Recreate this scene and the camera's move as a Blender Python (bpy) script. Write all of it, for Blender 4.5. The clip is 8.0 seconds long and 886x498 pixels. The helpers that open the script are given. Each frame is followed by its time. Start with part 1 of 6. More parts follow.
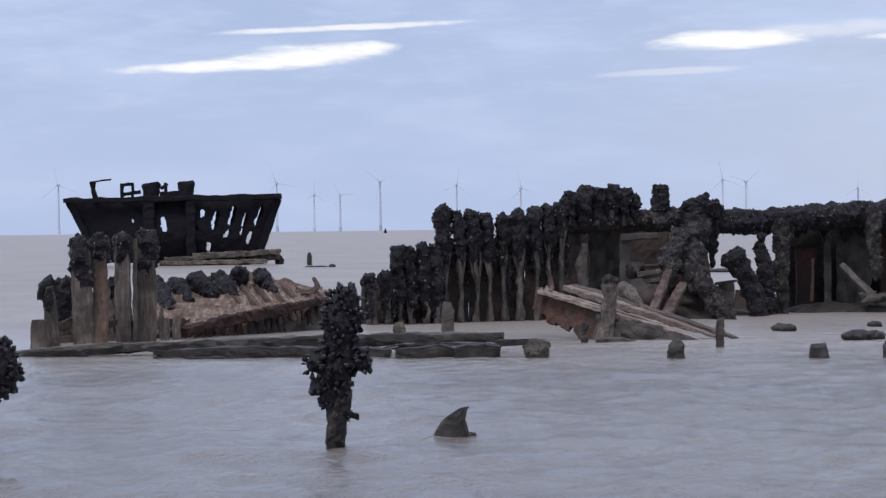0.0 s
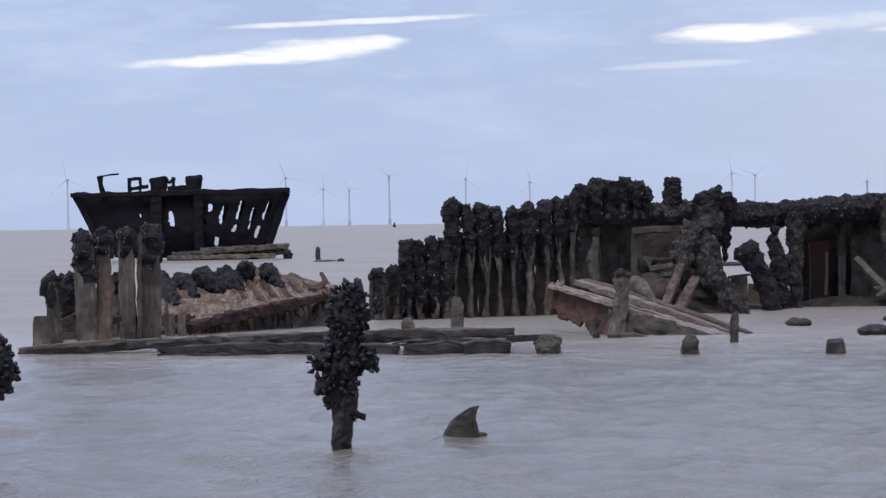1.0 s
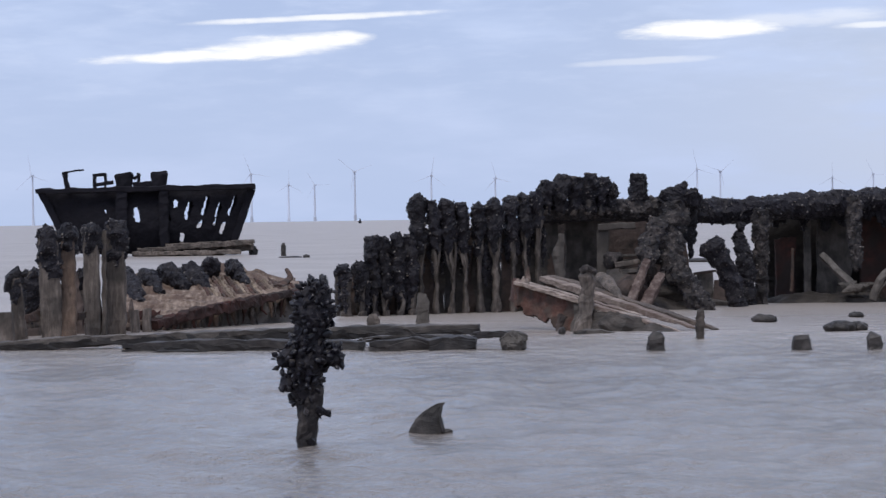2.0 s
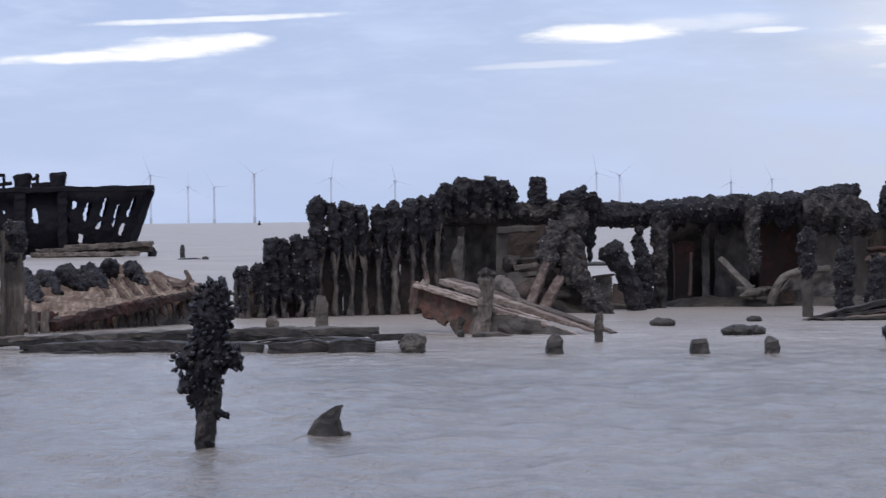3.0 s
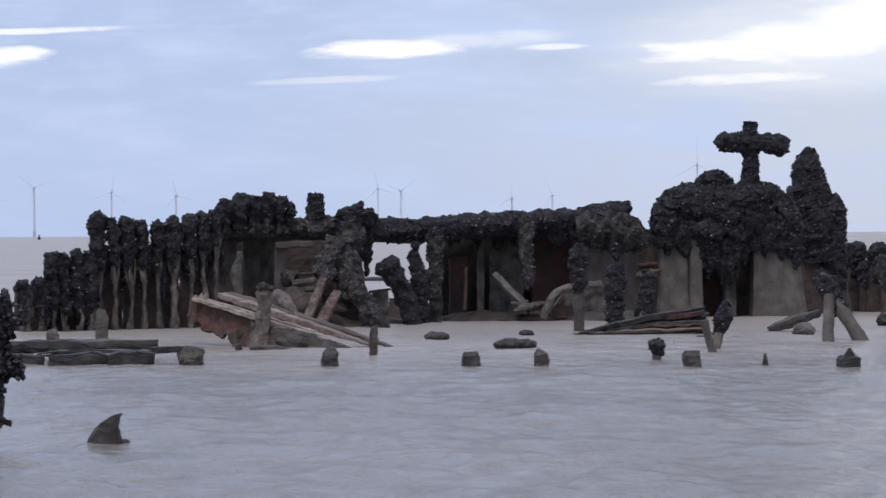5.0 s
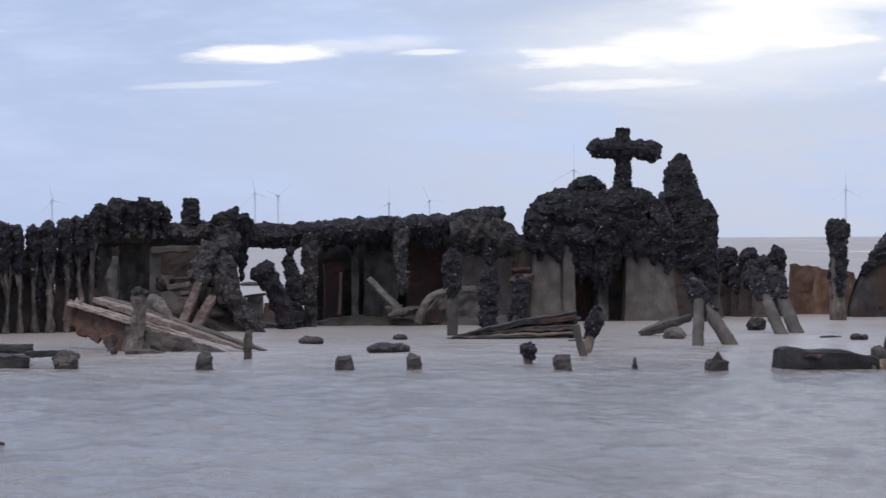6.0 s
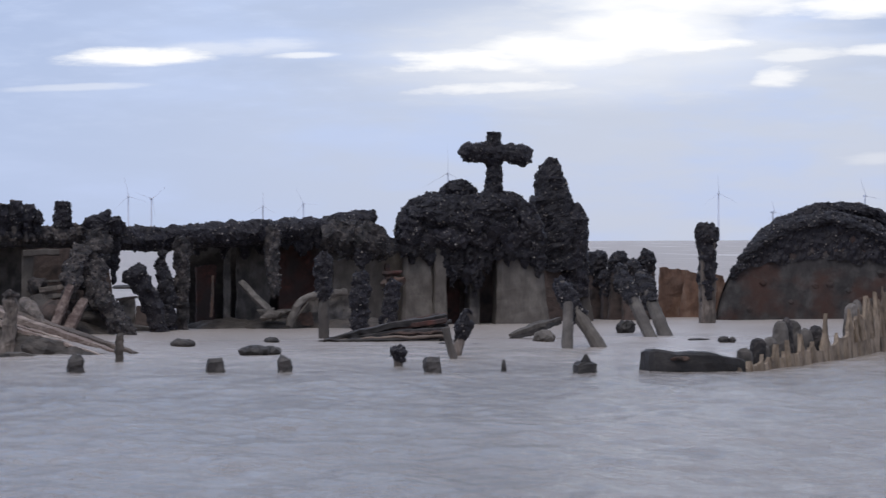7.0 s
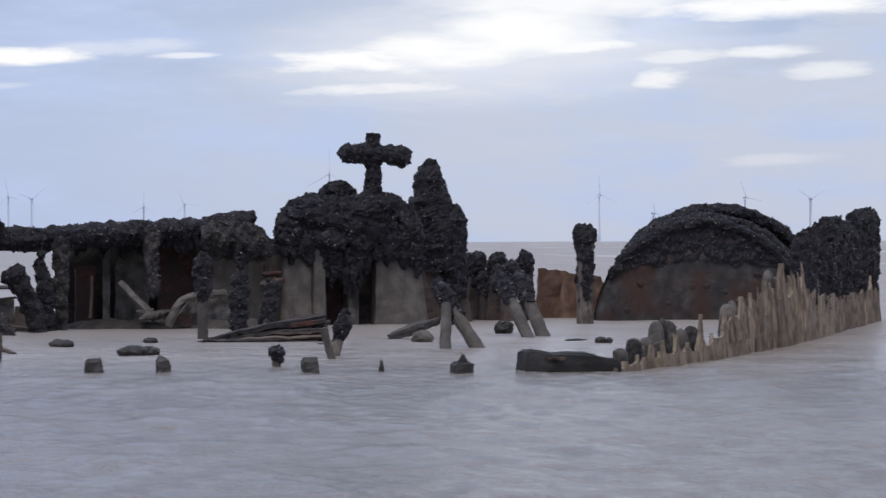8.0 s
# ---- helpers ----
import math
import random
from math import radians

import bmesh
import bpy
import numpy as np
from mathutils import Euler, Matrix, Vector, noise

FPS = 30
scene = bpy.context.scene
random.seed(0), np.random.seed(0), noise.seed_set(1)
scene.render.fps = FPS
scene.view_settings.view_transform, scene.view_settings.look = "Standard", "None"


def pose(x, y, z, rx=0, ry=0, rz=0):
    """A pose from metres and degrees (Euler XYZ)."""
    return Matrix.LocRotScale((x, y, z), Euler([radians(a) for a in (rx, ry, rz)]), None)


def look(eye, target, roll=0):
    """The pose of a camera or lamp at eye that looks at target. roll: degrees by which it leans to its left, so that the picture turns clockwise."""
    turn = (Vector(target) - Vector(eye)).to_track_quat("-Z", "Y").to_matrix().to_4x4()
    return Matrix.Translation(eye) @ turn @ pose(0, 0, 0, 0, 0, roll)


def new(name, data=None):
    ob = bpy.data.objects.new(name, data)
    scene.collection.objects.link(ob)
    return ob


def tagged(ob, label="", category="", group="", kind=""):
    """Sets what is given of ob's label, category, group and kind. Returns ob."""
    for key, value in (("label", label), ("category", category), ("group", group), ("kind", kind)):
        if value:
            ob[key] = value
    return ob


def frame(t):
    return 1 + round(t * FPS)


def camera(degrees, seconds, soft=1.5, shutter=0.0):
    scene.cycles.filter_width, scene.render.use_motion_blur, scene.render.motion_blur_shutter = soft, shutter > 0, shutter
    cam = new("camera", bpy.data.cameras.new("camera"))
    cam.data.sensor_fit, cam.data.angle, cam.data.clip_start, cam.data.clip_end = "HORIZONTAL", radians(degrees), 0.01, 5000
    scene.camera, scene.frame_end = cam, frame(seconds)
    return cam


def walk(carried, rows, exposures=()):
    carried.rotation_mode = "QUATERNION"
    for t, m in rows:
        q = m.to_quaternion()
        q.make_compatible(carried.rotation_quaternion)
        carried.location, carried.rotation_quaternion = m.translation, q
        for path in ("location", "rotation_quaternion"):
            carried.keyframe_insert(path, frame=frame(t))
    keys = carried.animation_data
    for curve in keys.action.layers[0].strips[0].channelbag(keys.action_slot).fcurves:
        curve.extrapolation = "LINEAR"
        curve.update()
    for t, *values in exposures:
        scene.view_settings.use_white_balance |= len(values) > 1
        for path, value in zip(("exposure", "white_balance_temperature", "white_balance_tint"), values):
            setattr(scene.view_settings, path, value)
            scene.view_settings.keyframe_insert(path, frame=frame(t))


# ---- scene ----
cam = camera(14.89, 8.0, soft=1.4, shutter=0.3)
EYE = 1.5
# seconds, along, tilt, roll, turn
ROWS = [
    (0.0, -0.90, 89.658, 0.743, -0.000),
    (0.5, -0.20, 89.621, 0.804, 0.134),
    (1.0, -0.16, 89.556, 0.891, 0.153),
    (1.2, -0.16, 89.536, 0.891, 0.150),
    (2.3, -0.08, 89.475, 0.829, -0.881),
    (2.5, -0.08, 89.488, 0.799, -1.232),
    (3.0, -0.11, 89.507, 0.582, -2.126),
    (3.5, -0.44, 89.573, 0.497, -3.026),
    (4.0, -0.65, 89.638, 0.414, -3.925),
    (4.5, -0.82, 89.692, 0.383, -4.846),
    (4.7, -0.90, 89.712, 0.373, -5.231),
    (5.8, -1.33, 89.796, 0.308, -7.466),
    (6.0, -1.41, 89.812, 0.298, -7.896),
    (6.5, -1.59, 89.841, 0.304, -8.954),
    (7.0, -1.69, 89.858, 0.243, -10.024),
    (7.5, -1.81, 89.867, 0.194, -11.080),
    (8.0, -1.91, 89.865, 0.182, -12.028),
]
walk(cam, [(t, pose(0, y, EYE, rx, ry, rz)) for t, y, rx, ry, rz in ROWS], [(0.0, 0.0), (1.2, 0.02), (2.5, 0.09), (4.5, 0.09), (6.0, 0.06), (7.0, 0.02), (8.0, -0.05)])

# ---- world and light ----
SUN_EL, SUN_AZ = 62, 205
world = bpy.data.worlds.new("overcast_sky")
scene.world = world
world.use_nodes = True
wn, wl = world.node_tree.nodes, world.node_tree.links
wn.clear()


def wnode(kind, **props):
    n = wn.new(kind)
    for k, v in props.items():
        if k == "operation":
            n.operation = v
    return n


def wmath(op, a, b=None, c=None):
    n = wnode("ShaderNodeMath", operation=op)
    for i, v in enumerate((a, b, c)):
        if v is None:
            continue
        if isinstance(v, (int, float)):
            n.inputs[i].default_value = v
        else:
            wl.new(v, n.inputs[i])
    return n.outputs[0]


def wnoise(vec, scale, detail, rough=0.55):
    n = wnode("ShaderNodeTexNoise")
    n.inputs["Scale"].default_value, n.inputs["Detail"].default_value, n.inputs["Roughness"].default_value = scale, detail, rough
    wl.new(vec, n.inputs["Vector"])
    return n.outputs["Fac"]


def wmix(fac, a, b):
    n = wnode("ShaderNodeMixRGB")
    for s, v in zip((n.inputs[0], n.inputs[1], n.inputs[2]), (fac, a, b)):
        if isinstance(v, (int, float)):
            s.default_value = v
        elif isinstance(v, tuple):
            s.default_value = (*v, 1)
        else:
            wl.new(v, s)
    return n.outputs[0]


def wsmooth(v, lo, hi):
    n = wnode("ShaderNodeMapRange")
    n.interpolation_type = "SMOOTHSTEP"
    wl.new(v, n.inputs[0])
    n.inputs[1].default_value, n.inputs[2].default_value = lo, hi
    return n.outputs[0]


coord = wnode("ShaderNodeTexCoord")
split = wnode("ShaderNodeSeparateXYZ")
wl.new(coord.outputs["Generated"], split.inputs[0])
AZ = wmath("MULTIPLY", wmath("ARCTAN2", split.outputs[0], split.outputs[1]), 57.2958)
EL = wmath("MULTIPLY", wmath("ARCSINE", split.outputs[2]), 57.2958)
flat = wnode("ShaderNodeCombineXYZ")
wl.new(wmath("MULTIPLY", AZ, 0.25), flat.inputs[0])
wl.new(EL, flat.inputs[1])
streaks = wnoise(flat.outputs[0], 0.9, 5)
flat2 = wnode("ShaderNodeCombineXYZ")
wl.new(wmath("MULTIPLY", AZ, 0.36), flat2.inputs[0])
wl.new(wmath("MULTIPLY", EL, 1.7), flat2.inputs[1])
wisps = wnoise(flat2.outputs[0], 2.2, 6, 0.6)
sky = wnode("ShaderNodeTexSky")
sky.sky_type, sky.sun_disc = "NISHITA", False
sky.sun_elevation, sky.sun_rotation = radians(SUN_EL), radians(SUN_AZ)
sky_dim = wmix(1.0, (0, 0, 0), sky.outputs[0])
sky_dim.node.blend_type = "ADD"
blue = wmix(wsmooth(EL, -0.5, 5.0), (0.418, 0.513, 0.755), (0.362, 0.45, 0.70))
blue = wmix(wsmooth(AZ, 0, 15), blue, (0.52, 0.565, 0.70))
blue = wmix(wsmooth(EL, 4.5, 11.0), blue, (0.485, 0.54, 0.70))
blue = wmix(wmath("MULTIPLY", wsmooth(EL, 4.2, 8.0), wsmooth(AZ, 6, 15)), blue, (0.40, 0.43, 0.53))
grey = wmix(wsmooth(streaks, 0.42, 0.68), blue, (0.46, 0.55, 0.80))
grey = wmix(wmath("MULTIPLY", wmath("MULTIPLY", wsmooth(wisps, 0.45, 0.8), 0.45), wsmooth(EL, 0.8, 3.0)), grey, (0.55, 0.63, 0.86))
# darker cloud, then breaks: azimuth, elevation, half width, half height, strength
DARK_CLOUD = ((17.3, 3.58, 1.7, 0.17, 0.75), (14.9, 3.66, 0.5, 0.16, 0.6), (8.0, 3.85, 3.0, 0.3, 0.3), (7.6, 2.93, 1.9, 0.14, 0.35), (13.8, 2.72, 1.7, 0.2, 0.4), (16.4, 2.9, 2.4, 0.2, 0.3))
BREAKS_WEST = ((-2.4, 2.93, 1.35, 0.2, 1.0), (-3.5, 2.8, 1.9, 0.11, 1.0), (-1.65, 3.03, 0.85, 0.16, 1.0), (-1.5, 3.42, 2.2, 0.06, 0.75), (4.85, 3.12, 1.3, 0.18, 1.0), (6.6, 3.28, 1.8, 0.15, 0.35), (3.9, 2.6, 1.3, 0.07, 0.3))
BREAKS_EAST = ((10.7, 3.06, 1.7, 0.25, 1.0), (12.0, 3.2, 1.9, 0.46, 1.0), (13.4, 3.52, 2.0, 0.62, 1.0), (11.0, 2.58, 1.9, 0.12, 0.7), (14.0, 3.25, 1.5, 0.14, 0.9), (17.6, 3.95, 2.8, 0.24, 0.95), (14.2, 4.1, 3.0, 0.5, 0.9), (15.7, 2.75, 0.55, 0.2, 0.75), (18.5, 2.85, 0.9, 0.16, 0.55), (17.5, 3.18, 0.9, 0.12, 0.7), (16.0, 3.1, 1.0, 0.14, 0.6), (17.7, 1.35, 1.0, 0.12, 0.22), (7.7, 3.14, 0.7, 0.06, 0.6), (12.8, 3.2, 4.5, 1.0, 0.45))


def patch(a, e, w, h, s):
    dx = wmath("MULTIPLY", wmath("SUBTRACT", AZ, a), 1 / w)
    dy = wmath("MULTIPLY", wmath("SUBTRACT", wmath("SUBTRACT", EL, e), wmath("MULTIPLY", wmath("SUBTRACT", AZ, a), 0.035)), 1 / h)
    d = wmath("ADD", wmath("MULTIPLY", dx, dx), wmath("MULTIPLY", dy, dy))
    d = wmath("ADD", d, wmath("MULTIPLY", wmath("SUBTRACT", wisps, 0.51), max(1.1, 3.1 * min(1, 0.2 / h))))
    return wmath("MULTIPLY", wmath("SUBTRACT", 1, wsmooth(d, -0.15, 1.3)), s)


for row in DARK_CLOUD:
    grey = wmix(patch(*row), grey, (0.39, 0.465, 0.67))
cloud = None
for row in BREAKS_WEST + BREAKS_EAST:
    m = patch(*row)
    cloud = m if cloud is None else wmath("MAXIMUM", cloud, m)
deck = wmix(cloud, grey, (1.0, 0.985, 0.99))
full = wmix(0.985, sky_dim, deck)
back = wnode("ShaderNodeBackground")
back.inputs[1].default_value = 1.0
wl.new(full, back.inputs[0])
wl.new(back.outputs[0], wnode("ShaderNodeOutputWorld").inputs[0])

sun = new("sun", bpy.data.lights.new("sun", "SUN"))
sun.data.energy, sun.data.angle, sun.data.color = 1.4, radians(30), (1.0, 0.95, 0.9)
sun.matrix_world = look((0, 0, 50), (-50 * math.sin(radians(SUN_AZ)), -50 * math.cos(radians(SUN_AZ)), 50 - 50 * math.tan(radians(SUN_EL))))


# ---- materials ----
def material(name, colours, rough=0.8, scale=3.0, detail=8, bump=0.4, bump_scale=20.0, stretch=(1, 1, 1), stain=None, stain_scale=1.2, island=0.0, spec=0.4, flecks=None):
    """Two-scale procedural surface: colours blend by fine noise; stain: (colour, amount) in large patches."""
    m = bpy.data.materials.new(name)
    m.use_nodes = True
    nt = m.node_tree
    nodes, links = nt.nodes, nt.links
    bsdf = nodes["Principled BSDF"]
    geo = nodes.new("ShaderNodeNewGeometry")
    mapping = nodes.new("ShaderNodeMapping")
    mapping.inputs["Scale"].default_value = stretch
    links.new(geo.outputs["Position"], mapping.inputs["Vector"])
    n1 = nodes.new("ShaderNodeTexNoise")
    n1.inputs["Scale"].default_value, n1.inputs["Detail"].default_value, n1.inputs["Roughness"].default_value = scale, detail, 0.65
    links.new(mapping.outputs[0], n1.inputs["Vector"])
    ramp = nodes.new("ShaderNodeValToRGB")
    ramp.color_ramp.elements[0].position, ramp.color_ramp.elements[1].position = 0.3, 0.7
    ramp.color_ramp.elements[0].color, ramp.color_ramp.elements[1].color = (*colours[0], 1), (*colours[-1], 1)
    for i, c in enumerate(colours[1:-1]):
        e = ramp.color_ramp.elements.new(0.3 + 0.4 * (i + 1) / (len(colours) - 1))
        e.color = (*c, 1)
    links.new(n1.outputs["Fac"], ramp.inputs[0])
    col = ramp.outputs[0]
    if stain:
        n2 = nodes.new("ShaderNodeTexNoise")
        n2.inputs["Scale"].default_value, n2.inputs["Detail"].default_value = stain_scale, 6
        links.new(geo.outputs["Position"], n2.inputs["Vector"])
        mr = nodes.new("ShaderNodeMapRange")
        mr.inputs[1].default_value, mr.inputs[2].default_value = 0.45, 0.62
        mr.inputs[4].default_value = stain[1]
        links.new(n2.outputs["Fac"], mr.inputs[0])
        mx = nodes.new("ShaderNodeMixRGB")
        links.new(mr.outputs[0], mx.inputs[0])
        links.new(col, mx.inputs[1])
        mx.inputs[2].default_value = (*stain[0], 1)
        col = mx.outputs[0]
    if island:
        hsv = nodes.new("ShaderNodeHueSaturation")
        mr = nodes.new("ShaderNodeMapRange")
        mr.inputs[3].default_value, mr.inputs[4].default_value = 1 - 0.6 * island, 1 + island
        links.new(geo.outputs["Random Per Island"], mr.inputs[0])
        links.new(mr.outputs[0], hsv.inputs["Value"])
        links.new(col, hsv.inputs["Color"])
        col = hsv.outputs[0]
    if flecks:
        mf = nodes.new("ShaderNodeMapRange")
        mf.inputs[1].default_value, mf.inputs[2].default_value = 0.80, 0.99
        links.new(geo.outputs["Random Per Island"], mf.inputs[0])
        mx = nodes.new("ShaderNodeMixRGB")
        links.new(mf.outputs[0], mx.inputs[0])
        links.new(col, mx.inputs[1])
        mx.inputs[2].default_value = (*flecks, 1)
        col = mx.outputs[0]
    info = nodes.new("ShaderNodeObjectInfo")
    hv = nodes.new("ShaderNodeHueSaturation")
    mv = nodes.new("ShaderNodeMapRange")
    mv.inputs[3].default_value, mv.inputs[4].default_value = 0.78, 1.22
    links.new(info.outputs["Random"], mv.inputs[0])
    links.new(mv.outputs[0], hv.inputs["Value"])
    links.new(col, hv.inputs["Color"])
    links.new(hv.outputs[0], bsdf.inputs["Base Color"])
    rr = nodes.new("ShaderNodeMapRange")
    rr.inputs[3].default_value, rr.inputs[4].default_value = rough - 0.12, min(rough + 0.12, 1)
    links.new(n1.outputs["Fac"], rr.inputs[0])
    links.new(rr.outputs[0], bsdf.inputs["Roughness"])
    bsdf.inputs["Specular IOR Level"].default_value = spec
    if bump:
        n3 = nodes.new("ShaderNodeTexNoise")
        n3.inputs["Scale"].default_value, n3.inputs["Detail"].default_value = bump_scale, 5
        links.new(mapping.outputs[0], n3.inputs["Vector"])
        b = nodes.new("ShaderNodeBump")
        b.inputs["Strength"].default_value, b.inputs["Distance"].default_value = bump, 0.02
        links.new(n3.outputs["Fac"], b.inputs["Height"])
        links.new(b.outputs[0], bsdf.inputs["Normal"])
    return m


MUSSEL = material("mussel_shell", [(0.009, 0.008, 0.013), (0.015, 0.0135, 0.019), (0.036, 0.032, 0.036)], 0.36, 4, 7, 0.25, 60, island=0.8, spec=0.45, flecks=(0.22, 0.192, 0.172))
CRUST = material("mussel_crust", [(0.008, 0.0075, 0.011), (0.014, 0.0125, 0.017), (0.032, 0.028, 0.031)], 0.55, 14, 8, 0.9, 34, stain=((0.018, 0.015, 0.016), 0.6), stain_scale=3.5, spec=0.25)
BARNACLE = material("barnacle_crust", [(0.013, 0.011, 0.012), (0.042, 0.035, 0.034), (0.15, 0.126, 0.113)], 0.8, 13, 8, 0.9, 34, stain=((0.014, 0.013, 0.014), 0.8), stain_scale=5)
TIMBER = material("weathered_timber", [(0.05, 0.04, 0.034), (0.135, 0.109, 0.092), (0.235, 0.195, 0.168)], 0.75, 5, 9, 0.7, 14, stretch=(5, 5, 0.7), stain=((0.035, 0.03, 0.026), 0.7), stain_scale=2.2)
PLANK = material("waterlogged_plank", [(0.04, 0.034, 0.03), (0.085, 0.072, 0.063), (0.15, 0.13, 0.115)], 0.62, 5, 9, 0.5, 20, stretch=(1, 2, 3), stain=((0.03, 0.027, 0.025), 0.7), stain_scale=1.6)
RUST = material("rusty_iron", [(0.03, 0.02, 0.017), (0.078, 0.045, 0.034), (0.125, 0.086, 0.068)], 0.9, 12, 10, 0.9, 26, stain=((0.04, 0.034, 0.031), 0.75), stain_scale=7)
DARKRUST = material("dark_rusty_iron", [(0.045, 0.034, 0.031), (0.095, 0.068, 0.058), (0.155, 0.12, 0.105)], 0.88, 4, 9, 0.8, 20, stain=((0.018, 0.016, 0.016), 0.8), stain_scale=4)
BROWN = material("brown_timber", [(0.05, 0.034, 0.026), (0.12, 0.08, 0.058), (0.17, 0.125, 0.098)], 0.8, 5, 9, 0.7, 14, stretch=(5, 5, 0.7), stain=((0.04, 0.03, 0.026), 0.6), stain_scale=2.2)
REDRUST = material("red_lead_iron", [(0.025, 0.015, 0.013), (0.06, 0.026, 0.021), (0.12, 0.042, 0.033)], 0.85, 7, 8, 0.6, 20, stain=((0.035, 0.028, 0.026), 0.85), stain_scale=3.5)
BLACKIRON = material("black_iron", [(0.008, 0.008, 0.012), (0.016, 0.0145, 0.019)], 0.9, 3, 8, 0.6, 14, spec=0.2)
# Dark timber; also the painted shade of baulk sides and the hull's inside.
WETWOOD_SHADE = material("black_timber_and_shade", [(0.013, 0.011, 0.011), (0.03, 0.025, 0.023), (0.062, 0.054, 0.05)], 0.6, 6, 9, 0.4, 22, stretch=(1, 1.5, 2), stain=((0.012, 0.011, 0.011), 0.6), stain_scale=2)
SILT = material("silted_plate", [(0.045, 0.039, 0.034), (0.105, 0.092, 0.081), (0.165, 0.146, 0.13)], 0.8, 4, 9, 0.6, 18, stretch=(1, 1, 0.5), stain=((0.06, 0.05, 0.044), 0.7), stain_scale=2)
MUCK = material("weed_stained_plate", [(0.055, 0.048, 0.043), (0.118, 0.103, 0.092), (0.18, 0.16, 0.145)], 0.8, 6, 9, 0.6, 18, stretch=(1, 1, 0.5), stain=((0.025, 0.022, 0.02), 0.7), stain_scale=4)
SAND = material("sand_crusted_timber", [(0.14, 0.104, 0.076), (0.27, 0.208, 0.152), (0.36, 0.285, 0.218)], 0.85, 5, 9, 0.7, 18, stretch=(4, 4, 0.8), stain=((0.1, 0.075, 0.056), 0.7), stain_scale=4)
ORANGE = material("rust_scaled_plating", [(0.05, 0.034, 0.027), (0.19, 0.138, 0.104), (0.36, 0.285, 0.23)], 0.88, 4, 11, 0.8, 14, stretch=(4, 0.45, 2), stain=((0.085, 0.05, 0.036), 0.75), stain_scale=3.0)
SCALE = material("red_brown_rust", [(0.03, 0.017, 0.014), (0.085, 0.04, 0.03), (0.125, 0.078, 0.06)], 0.9, 11, 10, 0.9, 26, stain=((0.06, 0.046, 0.038), 0.8), stain_scale=5)
BRIGHTRUST = material("orange_rust", [(0.06, 0.034, 0.024), (0.155, 0.088, 0.06), (0.25, 0.175, 0.135)], 0.88, 3, 10, 0.7, 18, stretch=(1.5, 1.5, 0.7), stain=((0.085, 0.05, 0.037), 0.7), stain_scale=2.2)
FLAKED = material("flaking_red_brown_timber", [(0.06, 0.036, 0.03), (0.15, 0.108, 0.092), (0.27, 0.22, 0.195)], 0.8, 9, 9, 0.8, 20, stretch=(2, 2, 0.8), stain=((0.05, 0.026, 0.022), 0.7), stain_scale=5)
MUD = material("dark_wet_silt", [(0.03, 0.026, 0.023), (0.06, 0.05, 0.043), (0.1, 0.084, 0.073)], 0.7, 5, 9, 0.6, 18, stretch=(1, 1, 2), stain=((0.025, 0.021, 0.019), 0.7), stain_scale=3)
ROCK = material("weed_covered_stone", [(0.018, 0.016, 0.016), (0.045, 0.039, 0.036), (0.085, 0.075, 0.069)], 0.6, 7, 9, 0.9, 16, stain=((0.02, 0.018, 0.017), 0.7), stain_scale=5)
# Pale paint, blued and lightened towards the sky colour for distance haze.
PAINT = material("hazed_turbine_paint", [(0.56, 0.6, 0.7), (0.61, 0.65, 0.75)], 0.6, 0.05, 2, 0)


